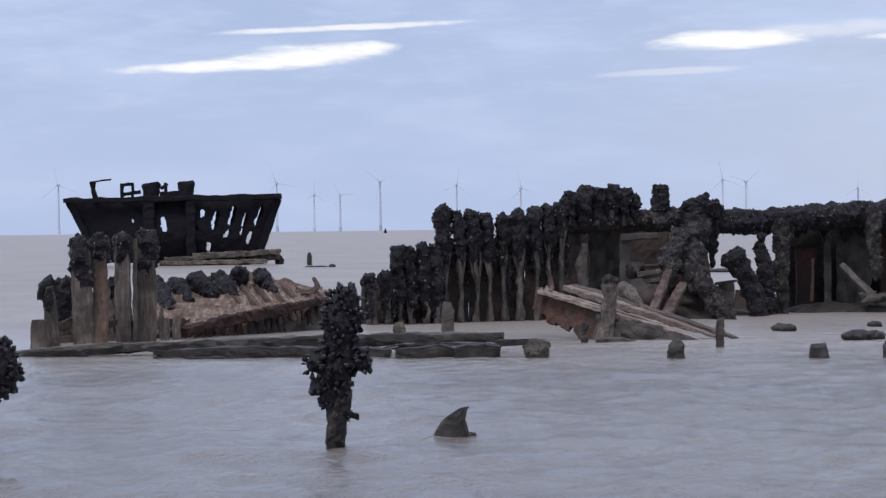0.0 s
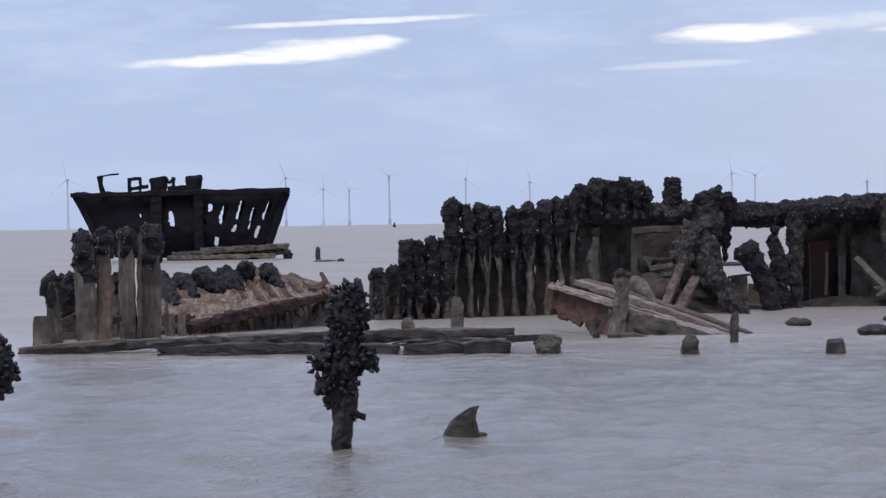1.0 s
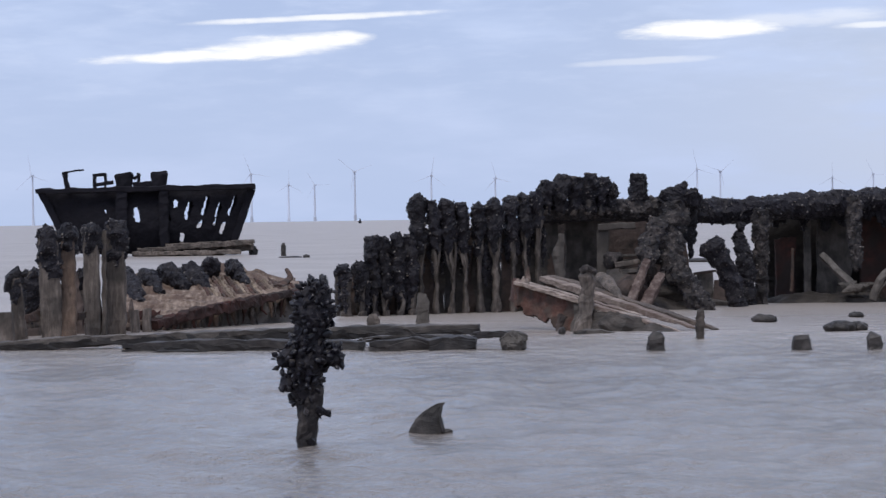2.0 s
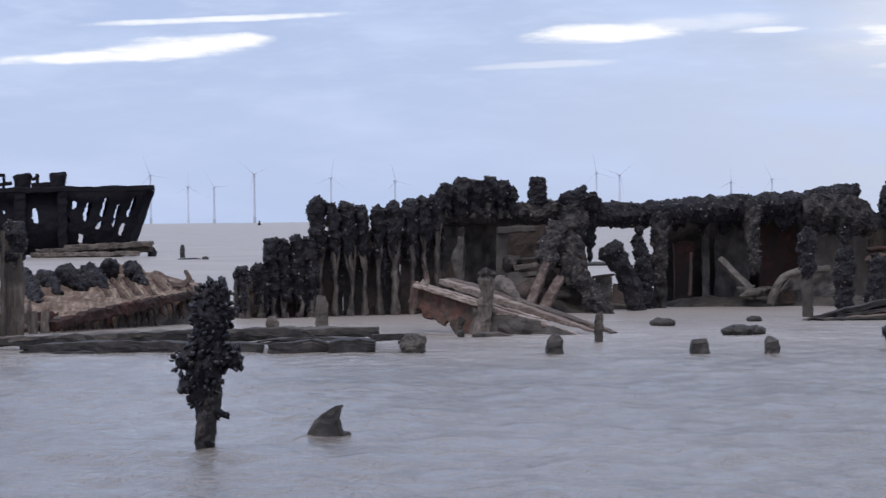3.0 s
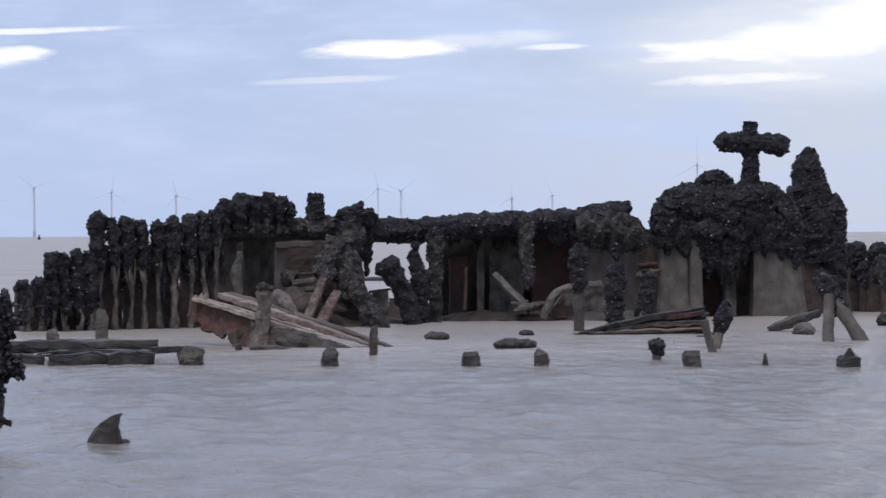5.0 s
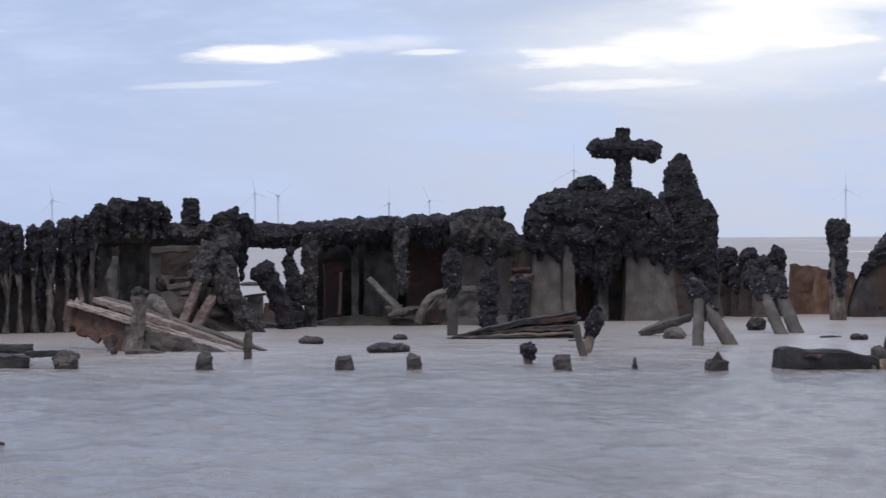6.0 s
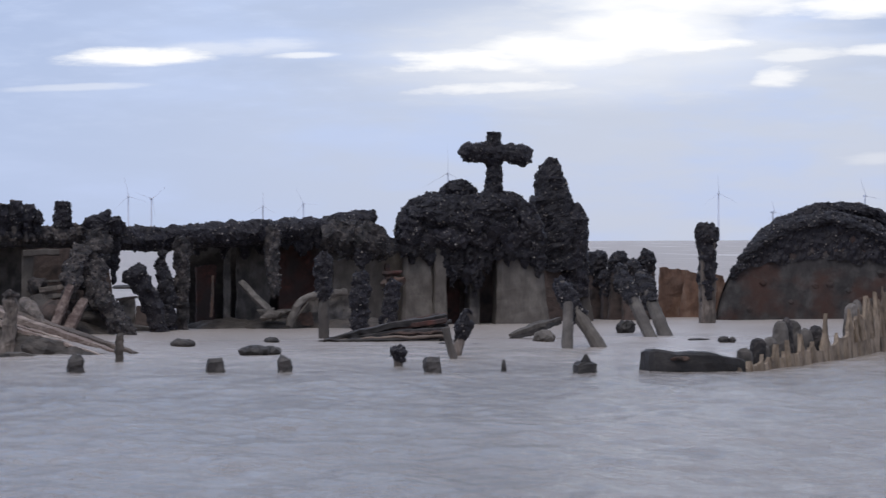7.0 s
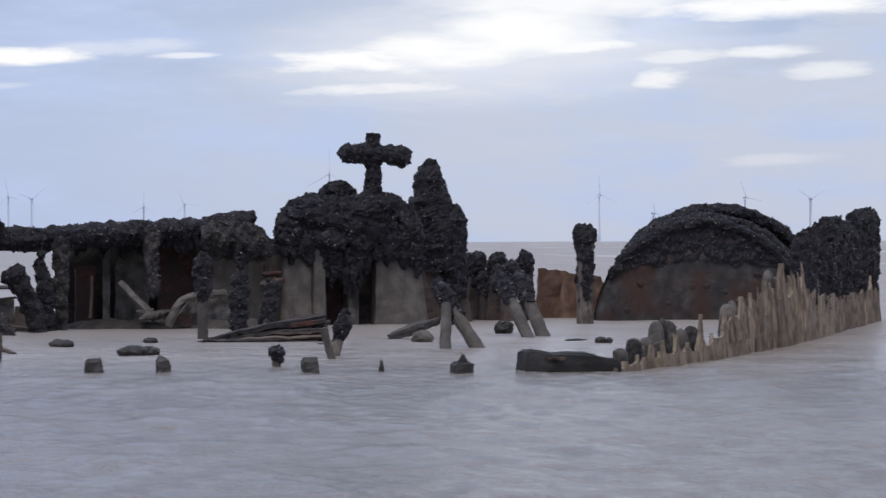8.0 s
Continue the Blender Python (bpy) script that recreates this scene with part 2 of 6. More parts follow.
def water_material():
    m = bpy.data.materials.new("muddy_sea_water")
    m.use_nodes = True
    nodes, links = m.node_tree.nodes, m.node_tree.links
    bsdf = nodes["Principled BSDF"]
    geo = nodes.new("ShaderNodeNewGeometry")
    mapping = nodes.new("ShaderNodeMapping")
    mapping.inputs["Scale"].default_value = (0.35, 0.22, 1)
    links.new(geo.outputs["Position"], mapping.inputs["Vector"])
    n1 = nodes.new("ShaderNodeTexNoise")
    n1.inputs["Scale"].default_value, n1.inputs["Detail"].default_value = 0.6, 6
    links.new(mapping.outputs[0], n1.inputs["Vector"])
    ramp = nodes.new("ShaderNodeValToRGB")
    ramp.color_ramp.elements[0].position, ramp.color_ramp.elements[1].position = 0.35, 0.7
    ramp.color_ramp.elements[0].color, ramp.color_ramp.elements[1].color = (0.24, 0.211, 0.191, 1), (0.312, 0.278, 0.255, 1)
    links.new(n1.outputs["Fac"], ramp.inputs[0])
    m3 = nodes.new("ShaderNodeMapping")
    m3.inputs["Scale"].default_value = (0.10, 0.011, 1)
    links.new(geo.outputs["Position"], m3.inputs["Vector"])
    n3 = nodes.new("ShaderNodeTexNoise")
    n3.inputs["Scale"].default_value, n3.inputs["Detail"].default_value = 1.0, 3
    links.new(m3.outputs[0], n3.inputs["Vector"])
    crest = nodes.new("ShaderNodeMapRange")
    crest.inputs[1].default_value, crest.inputs[2].default_value = 0.6, 0.7
    links.new(n3.outputs["Fac"], crest.inputs[0])
    split = nodes.new("ShaderNodeSeparateXYZ")
    links.new(geo.outputs["Position"], split.inputs[0])
    outer = nodes.new("ShaderNodeMapRange")
    outer.inputs[1].default_value, outer.inputs[2].default_value = 45, 90
    links.new(split.outputs[0], outer.inputs[0])
    both = nodes.new("ShaderNodeMath")
    both.operation = "MULTIPLY"
    links.new(crest.outputs[0], both.inputs[0])
    links.new(outer.outputs[0], both.inputs[1])
    foam = nodes.new("ShaderNodeMixRGB")
    links.new(both.outputs[0], foam.inputs[0])
    links.new(ramp.outputs[0], foam.inputs[1])
    foam.inputs[2].default_value = (0.75, 0.75, 0.75, 1)
    # Colour gain along y: paints the brighter sky reflection on water round the wreck.
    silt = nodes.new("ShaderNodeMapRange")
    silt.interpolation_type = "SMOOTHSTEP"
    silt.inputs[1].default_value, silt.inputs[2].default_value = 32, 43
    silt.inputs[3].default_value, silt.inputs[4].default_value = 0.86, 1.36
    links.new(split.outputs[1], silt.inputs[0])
    sheen_gain = nodes.new("ShaderNodeHueSaturation")
    links.new(silt.outputs[0], sheen_gain.inputs["Value"])
    links.new(foam.outputs[0], sheen_gain.inputs["Color"])
    links.new(sheen_gain.outputs[0], bsdf.inputs["Base Color"])
    split = nodes.new("ShaderNodeSeparateXYZ")
    links.new(geo.outputs["Position"], split.inputs[0])
    rough = nodes.new("ShaderNodeMapRange")
    rough.interpolation_type = "SMOOTHSTEP"
    rough.inputs[1].default_value, rough.inputs[2].default_value = 36, 60
    rough.inputs[3].default_value, rough.inputs[4].default_value = 0.155, 0.36
    links.new(split.outputs[1], rough.inputs[0])
    links.new(rough.outputs[0], bsdf.inputs["Roughness"])
    bsdf.inputs["Specular IOR Level"].default_value = 0.45
    bsdf.inputs["IOR"].default_value = 1.33
    m2 = nodes.new("ShaderNodeMapping")
    m2.inputs["Scale"].default_value = (1.5, 0.5, 1)
    links.new(geo.outputs["Position"], m2.inputs["Vector"])
    n2 = nodes.new("ShaderNodeTexNoise")
    n2.inputs["Scale"].default_value, n2.inputs["Detail"].default_value, n2.inputs["Roughness"].default_value = 2.4, 6, 0.65
    links.new(m2.outputs[0], n2.inputs["Vector"])
    b = nodes.new("ShaderNodeBump")
    b.inputs["Strength"].default_value, b.inputs["Distance"].default_value = 1.0, 0.16
    m4 = nodes.new("ShaderNodeMapping")
    m4.inputs["Scale"].default_value = (0.55, 0.3, 1)
    links.new(geo.outputs["Position"], m4.inputs["Vector"])
    n4 = nodes.new("ShaderNodeTexNoise")
    n4.inputs["Scale"].default_value, n4.inputs["Detail"].default_value = 1.0, 3
    links.new(m4.outputs[0], n4.inputs["Vector"])
    total = nodes.new("ShaderNodeMath")
    total.operation = "MULTIPLY_ADD"
    links.new(n4.outputs["Fac"], total.inputs[0])
    total.inputs[1].default_value = 2.1
    links.new(n2.outputs["Fac"], total.inputs[2])
    links.new(total.outputs[0], b.inputs["Height"])
    calm = nodes.new("ShaderNodeMapRange")
    calm.interpolation_type = "SMOOTHSTEP"
    calm.inputs[1].default_value, calm.inputs[2].default_value = 31, 42
    calm.inputs[3].default_value, calm.inputs[4].default_value = 1.0, 0.6
    links.new(split.outputs[1], calm.inputs[0])
    links.new(calm.outputs[0], b.inputs["Strength"])
    links.new(b.outputs[0], bsdf.inputs["Normal"])
    return m


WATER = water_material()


# ---- builders ----
rng = random.Random(7)


def thing(name, at, label, category, group="", kind=""):
    ob = new(name)
    ob.location = at
    ob.empty_display_size = 0.2
    return tagged(ob, label, category, group, kind)


def origin(ob):
    p = Vector((0, 0, 0))
    while ob:
        p += ob.location
        ob = ob.parent
    return p


def part(name, bm, mtl, parent=None, label="", kind=""):
    """Link a bmesh, given in world coordinates, as one mesh under its thing."""
    if parent:
        bm.transform(Matrix.Translation(-origin(parent)))
    me = bpy.data.meshes.new(name)
    bm.to_mesh(me)
    bm.free()
    me.materials.append(mtl)
    ob = new(name, me)
    ob.parent = parent
    return tagged(ob, label, kind=kind)


def rnd(p, freq, seed=0.0):
    return noise.noise_vector(Vector(p) * freq + Vector((seed, seed * 1.7, -seed)))


def ring_section(kind, seg):
    if kind == "round":
        return [(math.cos(2 * math.pi * i / seg), math.sin(2 * math.pi * i / seg)) for i in range(seg)]
    c = 0.82
    return [(1, -c), (1, 0), (1, c), (c, 1), (0, 1), (-c, 1), (-1, c), (-1, 0), (-1, -c), (-c, -1), (0, -1), (c, -1)]


def sweep(stops, section="round", seg=12, step=0.08, amp=0.02, freq=6.0, seed=0.0, side=(1, 0, 0), bm=None):
    """A solid along stops (point, half width, half depth); side: the width's direction."""
    bm = bm or bmesh.new()
    rows = []
    for (p, a, b), (q, c, d) in zip(stops, stops[1:]):
        p, q = Vector(p), Vector(q)
        k = max(1, min(60, int((q - p).length / step)))
        for i in range(k):
            f = i / k
            rows.append((p.lerp(q, f), a + (c - a) * f, b + (d - b) * f))
    rows.append((Vector(stops[-1][0]), stops[-1][1], stops[-1][2]))
    sec = ring_section(section, seg)
    rings = []
    for i, (p, a, b) in enumerate(rows):
        way = (rows[min(i + 1, len(rows) - 1)][0] - rows[max(i - 1, 0)][0]).normalized()
        s = Vector(side)
        s = (s - way * s.dot(way)).normalized()
        w = way.cross(s)
        ring = []
        for u, v in sec:
            q = p + s * (a * u) + w * (b * v)
            ring.append(bm.verts.new(q + rnd(q, freq, seed) * amp + rnd(q, freq * 2.7, seed + 3) * amp * 0.6))
        rings.append(ring)
    n = len(sec)
    for r, t in zip(rings, rings[1:]):
        for i in range(n):
            bm.faces.new((r[i], r[(i + 1) % n], t[(i + 1) % n], t[i]))
    bm.faces.new(rings[0][::-1])
    bm.faces.new(rings[-1])
    return bm


def beam(p, q, w, h, amp=0.015, seed=0.0, taper=1.0, side=(1, 0, 0), bm=None, step=0.12):
    return sweep([(p, w / 2, h / 2), (q, w / 2 * taper, h / 2 * taper)], "box", step=step, amp=amp, freq=4.0, seed=seed, side=side, bm=bm)


def slab(a, b, c, d, thick, nu=24, nv=12, amp=0.02, ragged=0.0, seed=0.0, holes=(), bulge=0.0):
    """A plate with corners a b c d (lower two, then upper two from b's side); holes: (u, v, half u, half v, slant)."""
    bm = bmesh.new()
    a, b, c, d = (Vector(p) for p in (a, b, c, d))
    normal = (b - a).cross(d - a).normalized()
    grid = []
    for j in range(nv + 1):
        row = []
        for i in range(nu + 1):
            u, v = i / nu, j / nv
            p = a.lerp(b, u).lerp(d.lerp(c, u), v)
            r = rnd(p, 3.0, seed) * amp + rnd(p, 9.0, seed) * amp * 0.4
            if ragged and j == nv:
                r.z += ragged * (noise.noise(Vector((p.x * 5, p.y * 5, seed))) + 0.5 * noise.noise(Vector((p.x * 17, p.y * 17, seed))))
            p = p + r + normal * bulge * math.sin(math.pi * v) * math.sin(math.pi * u)
            row.append(bm.verts.new(p))
        grid.append(row)
    for j in range(nv):
        for i in range(nu):
            u, v = (i + 0.5) / nu, (j + 0.5) / nv
            cut = False
            for hu, hv, su, sv, slant in holes:
                x, y = (u - hu - slant * (v - hv)) / su, (v - hv) / sv
                if abs(x) ** 2.5 + abs(y) ** 2.5 < 1 + 0.5 * noise.noise(Vector((u * 60, v * 30, seed))):
                    cut = True
            if not cut:
                bm.faces.new((grid[j][i], grid[j][i + 1], grid[j + 1][i + 1], grid[j + 1][i]))
    for v in [v for v in bm.verts if not v.link_faces]:
        bm.verts.remove(v)
    bm.normal_update()
    made = bmesh.ops.extrude_face_region(bm, geom=list(bm.faces), use_keep_orig=True)["geom"]
    for v in made:
        if isinstance(v, bmesh.types.BMVert):
            v.co -= normal * thick
    bmesh.ops.recalc_face_normals(bm, faces=list(bm.faces))
    return bm


def blob(at, radii, amp=0.12, freq=4.0, sub=4, seed=0.0, floor=None, bm=None):
    bm = bm or bmesh.new()
    made = bmesh.ops.create_icosphere(bm, subdivisions=sub, radius=1)["verts"]
    for v in made:
        p = Vector(at) + Vector((v.co.x * radii[0], v.co.y * radii[1], v.co.z * radii[2]))
        p += (rnd(p, freq, seed) + rnd(p, freq * 2.4, seed + 5) * 0.5) * amp
        if floor is not None:
            p.z = max(p.z, floor)
        v.co = p
    return bm


SHELL = [(0, 0, -0.15)]
for zz, rr in ((0.2, 0.5), (0.58, 0.9), (0.88, 0.4)):
    SHELL += [(rr * math.cos(math.pi * k / 3), rr * 0.62 * math.sin(math.pi * k / 3), zz) for k in range(6)]
SHELL.append((0, 0, 1.0))
SHELL_FACES = [(0, 1 + (k + 1) % 6, 1 + k) for k in range(6)]
for base in (1, 7):
    SHELL_FACES += [(base + k, base + (k + 1) % 6, base + 6 + (k + 1) % 6, base + 6 + k) for k in range(6)]
SHELL_FACES += [(13 + k, 13 + (k + 1) % 6, 19) for k in range(6)]
SMALL = [(0, 0, -0.25), (0.8, 0, 0.35), (0, 0.55, 0.38), (-0.8, 0, 0.35), (0, -0.55, 0.38), (0.5, 0.05, 0.8), (0.05, 0.34, 0.86), (-0.5, 0, 0.8), (0, -0.34, 0.82)]
SMALL_FACES = [(0, 2, 1), (0, 3, 2), (0, 4, 3), (0, 1, 4), (1, 2, 6, 5), (2, 3, 7, 6), (3, 4, 8, 7), (4, 1, 5, 8), (5, 6, 7, 8)]


def spots(bms, per_m2, keep=None):
    """Random points and normals over the surfaces, by area."""
    out = []
    for bm in bms:
        bm.normal_update()
        for f in bm.faces:
            n = f.calc_area() * per_m2
            n = int(n) + (rng.random() < n - int(n))
            co = [v.co for v in f.verts]
            for _ in range(n):
                w = [rng.random() + 0.02 for _ in co]
                s = sum(w)
                p = sum((c * (x / s) for c, x in zip(co, w)), Vector())
                if keep is None or keep(p):
                    out.append((p, f.normal.copy()))
    return out


def shell_frame(n, lean=1.3):
    z = (n + Vector([rng.uniform(-lean, lean) for _ in range(3)]) + Vector((0, 0, 0.15))).normalized()
    x = z.cross(Vector([rng.uniform(-1, 1) for _ in range(3)])).normalized()
    return x, z.cross(x), z


def mussels(places, parent, size=0.06, name="mussel_cover"):
    """Joined small shells over a surface, with uneven sizes."""
    if not places:
        return
    verts, faces = [], []
    o = origin(parent)
    for p, n in places:
        p = p - n * size * 0.42
        x, y, z = shell_frame(n, 1.0)
        k = size * rng.choice((0.5, 0.7, 0.85, 1.0, 1.15, 1.35))
        base = len(verts)
        for a, b, c in SMALL:
            verts.append(tuple(p - o + x * (a * k * 0.52) + y * (b * k * 0.52) + z * (c * k)))
        faces += [tuple(base + i for i in f) for f in SMALL_FACES]
    me = bpy.data.meshes.new(name)
    me.from_pydata(verts, [], faces)
    me.materials.append(MUSSEL)
    ob = new(name, me)
    ob.parent = parent
    return tagged(ob, "clustered blue-black mussel shells", kind="stuff")


def encrusted(name, bm, parent, size=0.05, per_m2=260, keep=None, mtl=None, label=""):
    """A core part with a cover of mussels."""
    size, per_m2 = size * 0.66, per_m2 * 1.25
    bmesh.ops.subdivide_edges(bm, edges=list(bm.edges), cuts=1, use_grid_fill=True)
    bm.normal_update()
    for v in bm.verts:
        d = noise.voronoi(v.co * 8.5)[0]
        e = noise.voronoi(v.co * 19 + Vector((3, 1, 7)))[0]
        v.co += v.normal * (0.075 * (0.5 - d[0]) + 0.03 * (0.45 - e[0]))
    places = spots([bm], per_m2, keep)
    part(name, bm, mtl or CRUST, parent, label)
    mussels(places, parent, size)


# ---- the sea ----
def sea():
    rows, r = [], 4.0
    while r < 4900:
        rows.append(r)
        r *= 1.0042 if 14 < r < 75 else (1.02 if r < 400 else 1.08)
    rows.append(4950)
    angles = [-12 + 36 * i / 420 for i in range(421)]
    angles += [24 + (324 * i / 40) for i in range(1, 40)]
    verts, faces = [(0, 0, 0)], []
    for r in rows:
        for a in angles:
            x, y = r * math.sin(radians(a)), r * math.cos(radians(a))
            z = 0.0
            if 10 < r < 90 and -12 <= a <= 24:
                z = (1 - 0.75 * min(1, max(0, (y - 32) / 8))) * (0.032 * noise.noise(Vector((x * 0.75, y * 0.5, 0))) + 0.045 * noise.noise(Vector((x * 1.3, y * 0.8, 4))) + 0.024 * noise.noise(Vector((x * 4.2, y * 2.0, 8))))
            verts.append((x, y, z))
    n = len(angles)
    for i in range(n):
        faces.append((0, 1 + (i + 1) % n, 1 + i))
    for j in range(len(rows) - 1):
        a = 1 + j * n
        for i in range(n):
            k = (i + 1) % n
            faces.append((a + i, a + k, a + n + k, a + n + i))
    me = bpy.data.meshes.new("water")
    me.from_pydata(verts, [], faces)
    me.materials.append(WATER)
    for p in me.polygons:
        p.use_smooth = True
    tagged(new("water", me), "muddy grey-brown sea with small ripples under overcast sky", "sea", kind="structure")


sea()


# ---- near mussel-covered posts ----
def near_post(at, height, clump, lobes, lean, label, seed):
    """A timber post with a thick clump of mussels; clump: (height, offset, radius); lobes: (offset, height, radius)."""
    x, y = at
    post = thing("mussel_post", (x, y, 0), label, "post", "posts in the near shallows")
    top = (x + lean, y, height - 0.06)
    part("stem", sweep([((x, y, -0.4), 0.066, 0.066), ((x + lean * 0.1, y, 0.1), 0.068, 0.068), ((x + lean * 0.5, y, 0.4), 0.08, 0.08), (top, 0.07, 0.07)], amp=0.02, freq=9, step=0.03, seed=seed), BARNACLE, post, "barnacle-grown timber stem")
    lo = clump[0][0]
    core = [((x + dx, y, z), r, r * 0.95) for z, dx, r in clump]
    bm = sweep(core, amp=0.045, freq=9, step=0.03, seed=seed + 2)
    for dx, z, rr in lobes:
        blob((x + dx, y - 0.03, z), (rr, rr, rr * 1.1), 0.02, 9, 3, seed, bm=bm)
    near = spots([bm], 430)
    rng.shuffle(near)
    part("mussel_bed", bm, CRUST, post, "dark mat of mussel threads")
    shells = []
    for k in range(3):
        b = bmesh.new()
        vs = [b.verts.new((p[0] * (0.4 + 0.05 * k), p[1] * (0.42 - 0.05 * k), p[2])) for p in SHELL]
        for f in SHELL_FACES:
            b.faces.new([vs[i] for i in f])
        for f in b.faces:
            f.smooth = True
        me = bpy.data.meshes.new("mussel")
        b.to_mesh(me)
        b.free()
        me.materials.append(MUSSEL)
        shells.append(me)
    extra = spots([sweep([((x, y, 0.02), 0.06, 0.06), ((x + lean * 0.4, y, lo), 0.062, 0.062)], amp=0.01)], 60)
    for i, (p, n) in enumerate(near[:290]):
        xx, yy, zz = shell_frame(n, 0.8)
        ob = new("mussel", shells[i % 3])
        k = rng.uniform(0.036, 0.07)
        m = Matrix((xx, yy, zz)).transposed().to_4x4()
        ob.parent = post
        ob.matrix_basis = Matrix.Translation(p - origin(post)) @ m @ Matrix.Scale(k, 4)
    mussels(near[290:] + extra, post, 0.062)
    return post


near_post((-0.75, 22.03), 1.13, [(0.31, -0.005, 0.05), (0.36, -0.01, 0.085), (0.45, -0.005, 0.095), (0.52, 0.0, 0.115), (0.58, 0.03, 0.12), (0.66, 0.03, 0.105), (0.74, 0.02, 0.105), (0.85, 0.045, 0.12), (0.97, 0.07, 0.118), (1.06, 0.07, 0.09), (1.11, 0.065, 0.05)], [(-0.12, 0.6, 0.055), (0.2, 0.6, 0.055), (-0.11, 0.44, 0.05), (0.17, 0.9, 0.05)], 0.07, "slim timber post thickly clustered with black mussels in shallow sea", 1.0)
near_post((-3.21, 22.51), 0.79, [(0.38, 0.02, 0.05), (0.43, 0.05, 0.12), (0.5, 0.09, 0.16), (0.58, 0.08, 0.18), (0.66, 0.04, 0.17), (0.74, 0.0, 0.1), (0.79, 0.0, 0.05)], [(0.2, 0.56, 0.05)], 0.0, "short timber post capped with a wide clump of mussels", 5.0)


def bent_plate():
    x, y = (0.05, 23.74)
    t = thing("iron_fin", (x, y, 0), "bent triangular iron plate sticking up from shallow water", "wreck debris")
    bm = sweep([((x + dx, y, z), half, 0.01 + half * 0.25) for z, dx, half in ((-0.08, -0.01, 0.15), (0.0, -0.002, 0.128), (0.06, 0.016, 0.105), (0.1, 0.03, 0.082), (0.135, 0.045, 0.055), (0.158, 0.058, 0.036), (0.176, 0.076, 0.021), (0.19, 0.1, 0.013), (0.2, 0.122, 0.006))], "box", step=0.012, amp=0.009, freq=9)
    part("plate", bm, ROCK, t)
    part("rim", sweep([((x + 0.10, y - 0.05, 0.0), 0.012, 0.02), ((x + 0.08, y - 0.04, 0.1), 0.012, 0.02), ((x + 0.1, y - 0.02, 0.185), 0.008, 0.01)], amp=0.004, step=0.02), ROCK, t)
    part("foot", blob((x + 0.13, y, 0.0), (0.05, 0.04, 0.018), 0.015, 12, 2), ROCK, t)


bent_plate()


def side_twig():
    x, y = (-0.75, 22.03)
    t = thing("mussel_spur", (x + 0.1, y, 0.24), "short spur with mussels on a timber post", "mussels")
    encrusted("spur", sweep([((x + 0.05, y - 0.02, 0.25), 0.03, 0.03), ((x + 0.12, y - 0.02, 0.245), 0.022, 0.022), ((x + 0.16, y - 0.02, 0.25), 0.018, 0.018)], amp=0.012, freq=12, step=0.02, side=(0, 1, 0)), t, 0.03, 900)


side_twig()


# ---- bulwark frames and low timbers ----
def frame_post(base, top, width, depth, cap, label, seed, mtl=None):
    """An upright timber of the wreck with mussels on its upper end (cap: metres of it)."""
    t = thing("frame_timber", (base[0], base[1], 0), label, "timber frame", "standing frame timbers")
    b = Vector((base[0], base[1], -0.3))
    q = Vector(top)
    part("timber", sweep([(b, width / 2, depth / 2), (b.lerp(q, 0.6), width / 2 * 1.02, depth / 2), (q, width / 2 * 0.85, depth / 2 * 0.9)], "box", amp=0.02, freq=5, seed=seed), mtl or TIMBER, t)
    if cap:
        k = q + (b - q).normalized() * cap
        bm = sweep([(k, width * 0.42, depth * 0.42), (k.lerp(q, 0.3), width * 0.54, depth * 0.7), (k.lerp(q, 0.6), width * 0.6, depth * 0.8), (k.lerp(q, 0.88), width * 0.66, depth * 0.85), (q + Vector((0, 0, 0.03)), width * 0.52, depth * 0.7), (q + Vector((0, 0, 0.08)), width * 0.22, depth * 0.3)], amp=0.07, freq=6, step=0.05, seed=seed)
        encrusted("mussel_cap", bm, t, 0.055, 330)
    return t


frame_post((-5.19, 42.45), (-5.18, 42.40, 0.41), 0.2, 0.12, 0, "short split timber stub at the waterline", 1)
t = frame_post((-5.07, 43.22), (-5.12, 43.00, 0.84), 0.16, 0.16, 0.42, "curved frame timber with hooked mussel-grown head", 2)
part("hook", sweep([((-5.21, 43.00, 0.65), 0.05, 0.05), ((-5.18, 43.00, 0.81), 0.08, 0.08), ((-5.07, 43.00, 0.89), 0.09, 0.09), ((-4.96, 43.00, 0.87), 0.05, 0.05)], amp=0.03, freq=8, step=0.04), CRUST, t)
frame_post((-5.22, 45.91), (-5.16, 45.50, 0.83), 0.22, 0.16, 0.7, "dark mussel-grown frame timber behind a taller post", 3)
frame_post((-4.78, 44.17), (-4.83, 44.20, 1.38), 0.27, 0.2, 0.62, "thick frame timber with a heavy cap of mussels", 4)
frame_post((-4.56, 44.09), (-4.60, 44.50, 1.42), 0.19, 0.16, 0.42, "tall brown frame timber with mussel-grown top", 5, BROWN)
frame_post((-4.37, 45.35), (-4.39, 45.40, 1.44), 0.21, 0.18, 0.4, "tall grey frame timber with mussel-grown top", 6)
frame_post((-4.22, 45.30), (-4.22, 45.60, 1.40), 0.06, 0.12, 0, "thin pale plank standing between two frame timbers", 7)
frame_post((-4.09, 45.71), (-4.10, 45.80, 1.47), 0.27, 0.2, 0.56, "tall grey frame timber with mussel-grown top", 8)
frame_post((-4.70, 47.14), (-4.67, 47.00, 0.80), 0.2, 0.16, 0.3, "short dark frame timber behind taller ones", 21)
frame_post((-3.89, 46.34), (-3.90, 46.40, 0.31), 0.13, 0.12, 0, "short timber stub beside sloping plating", 9)
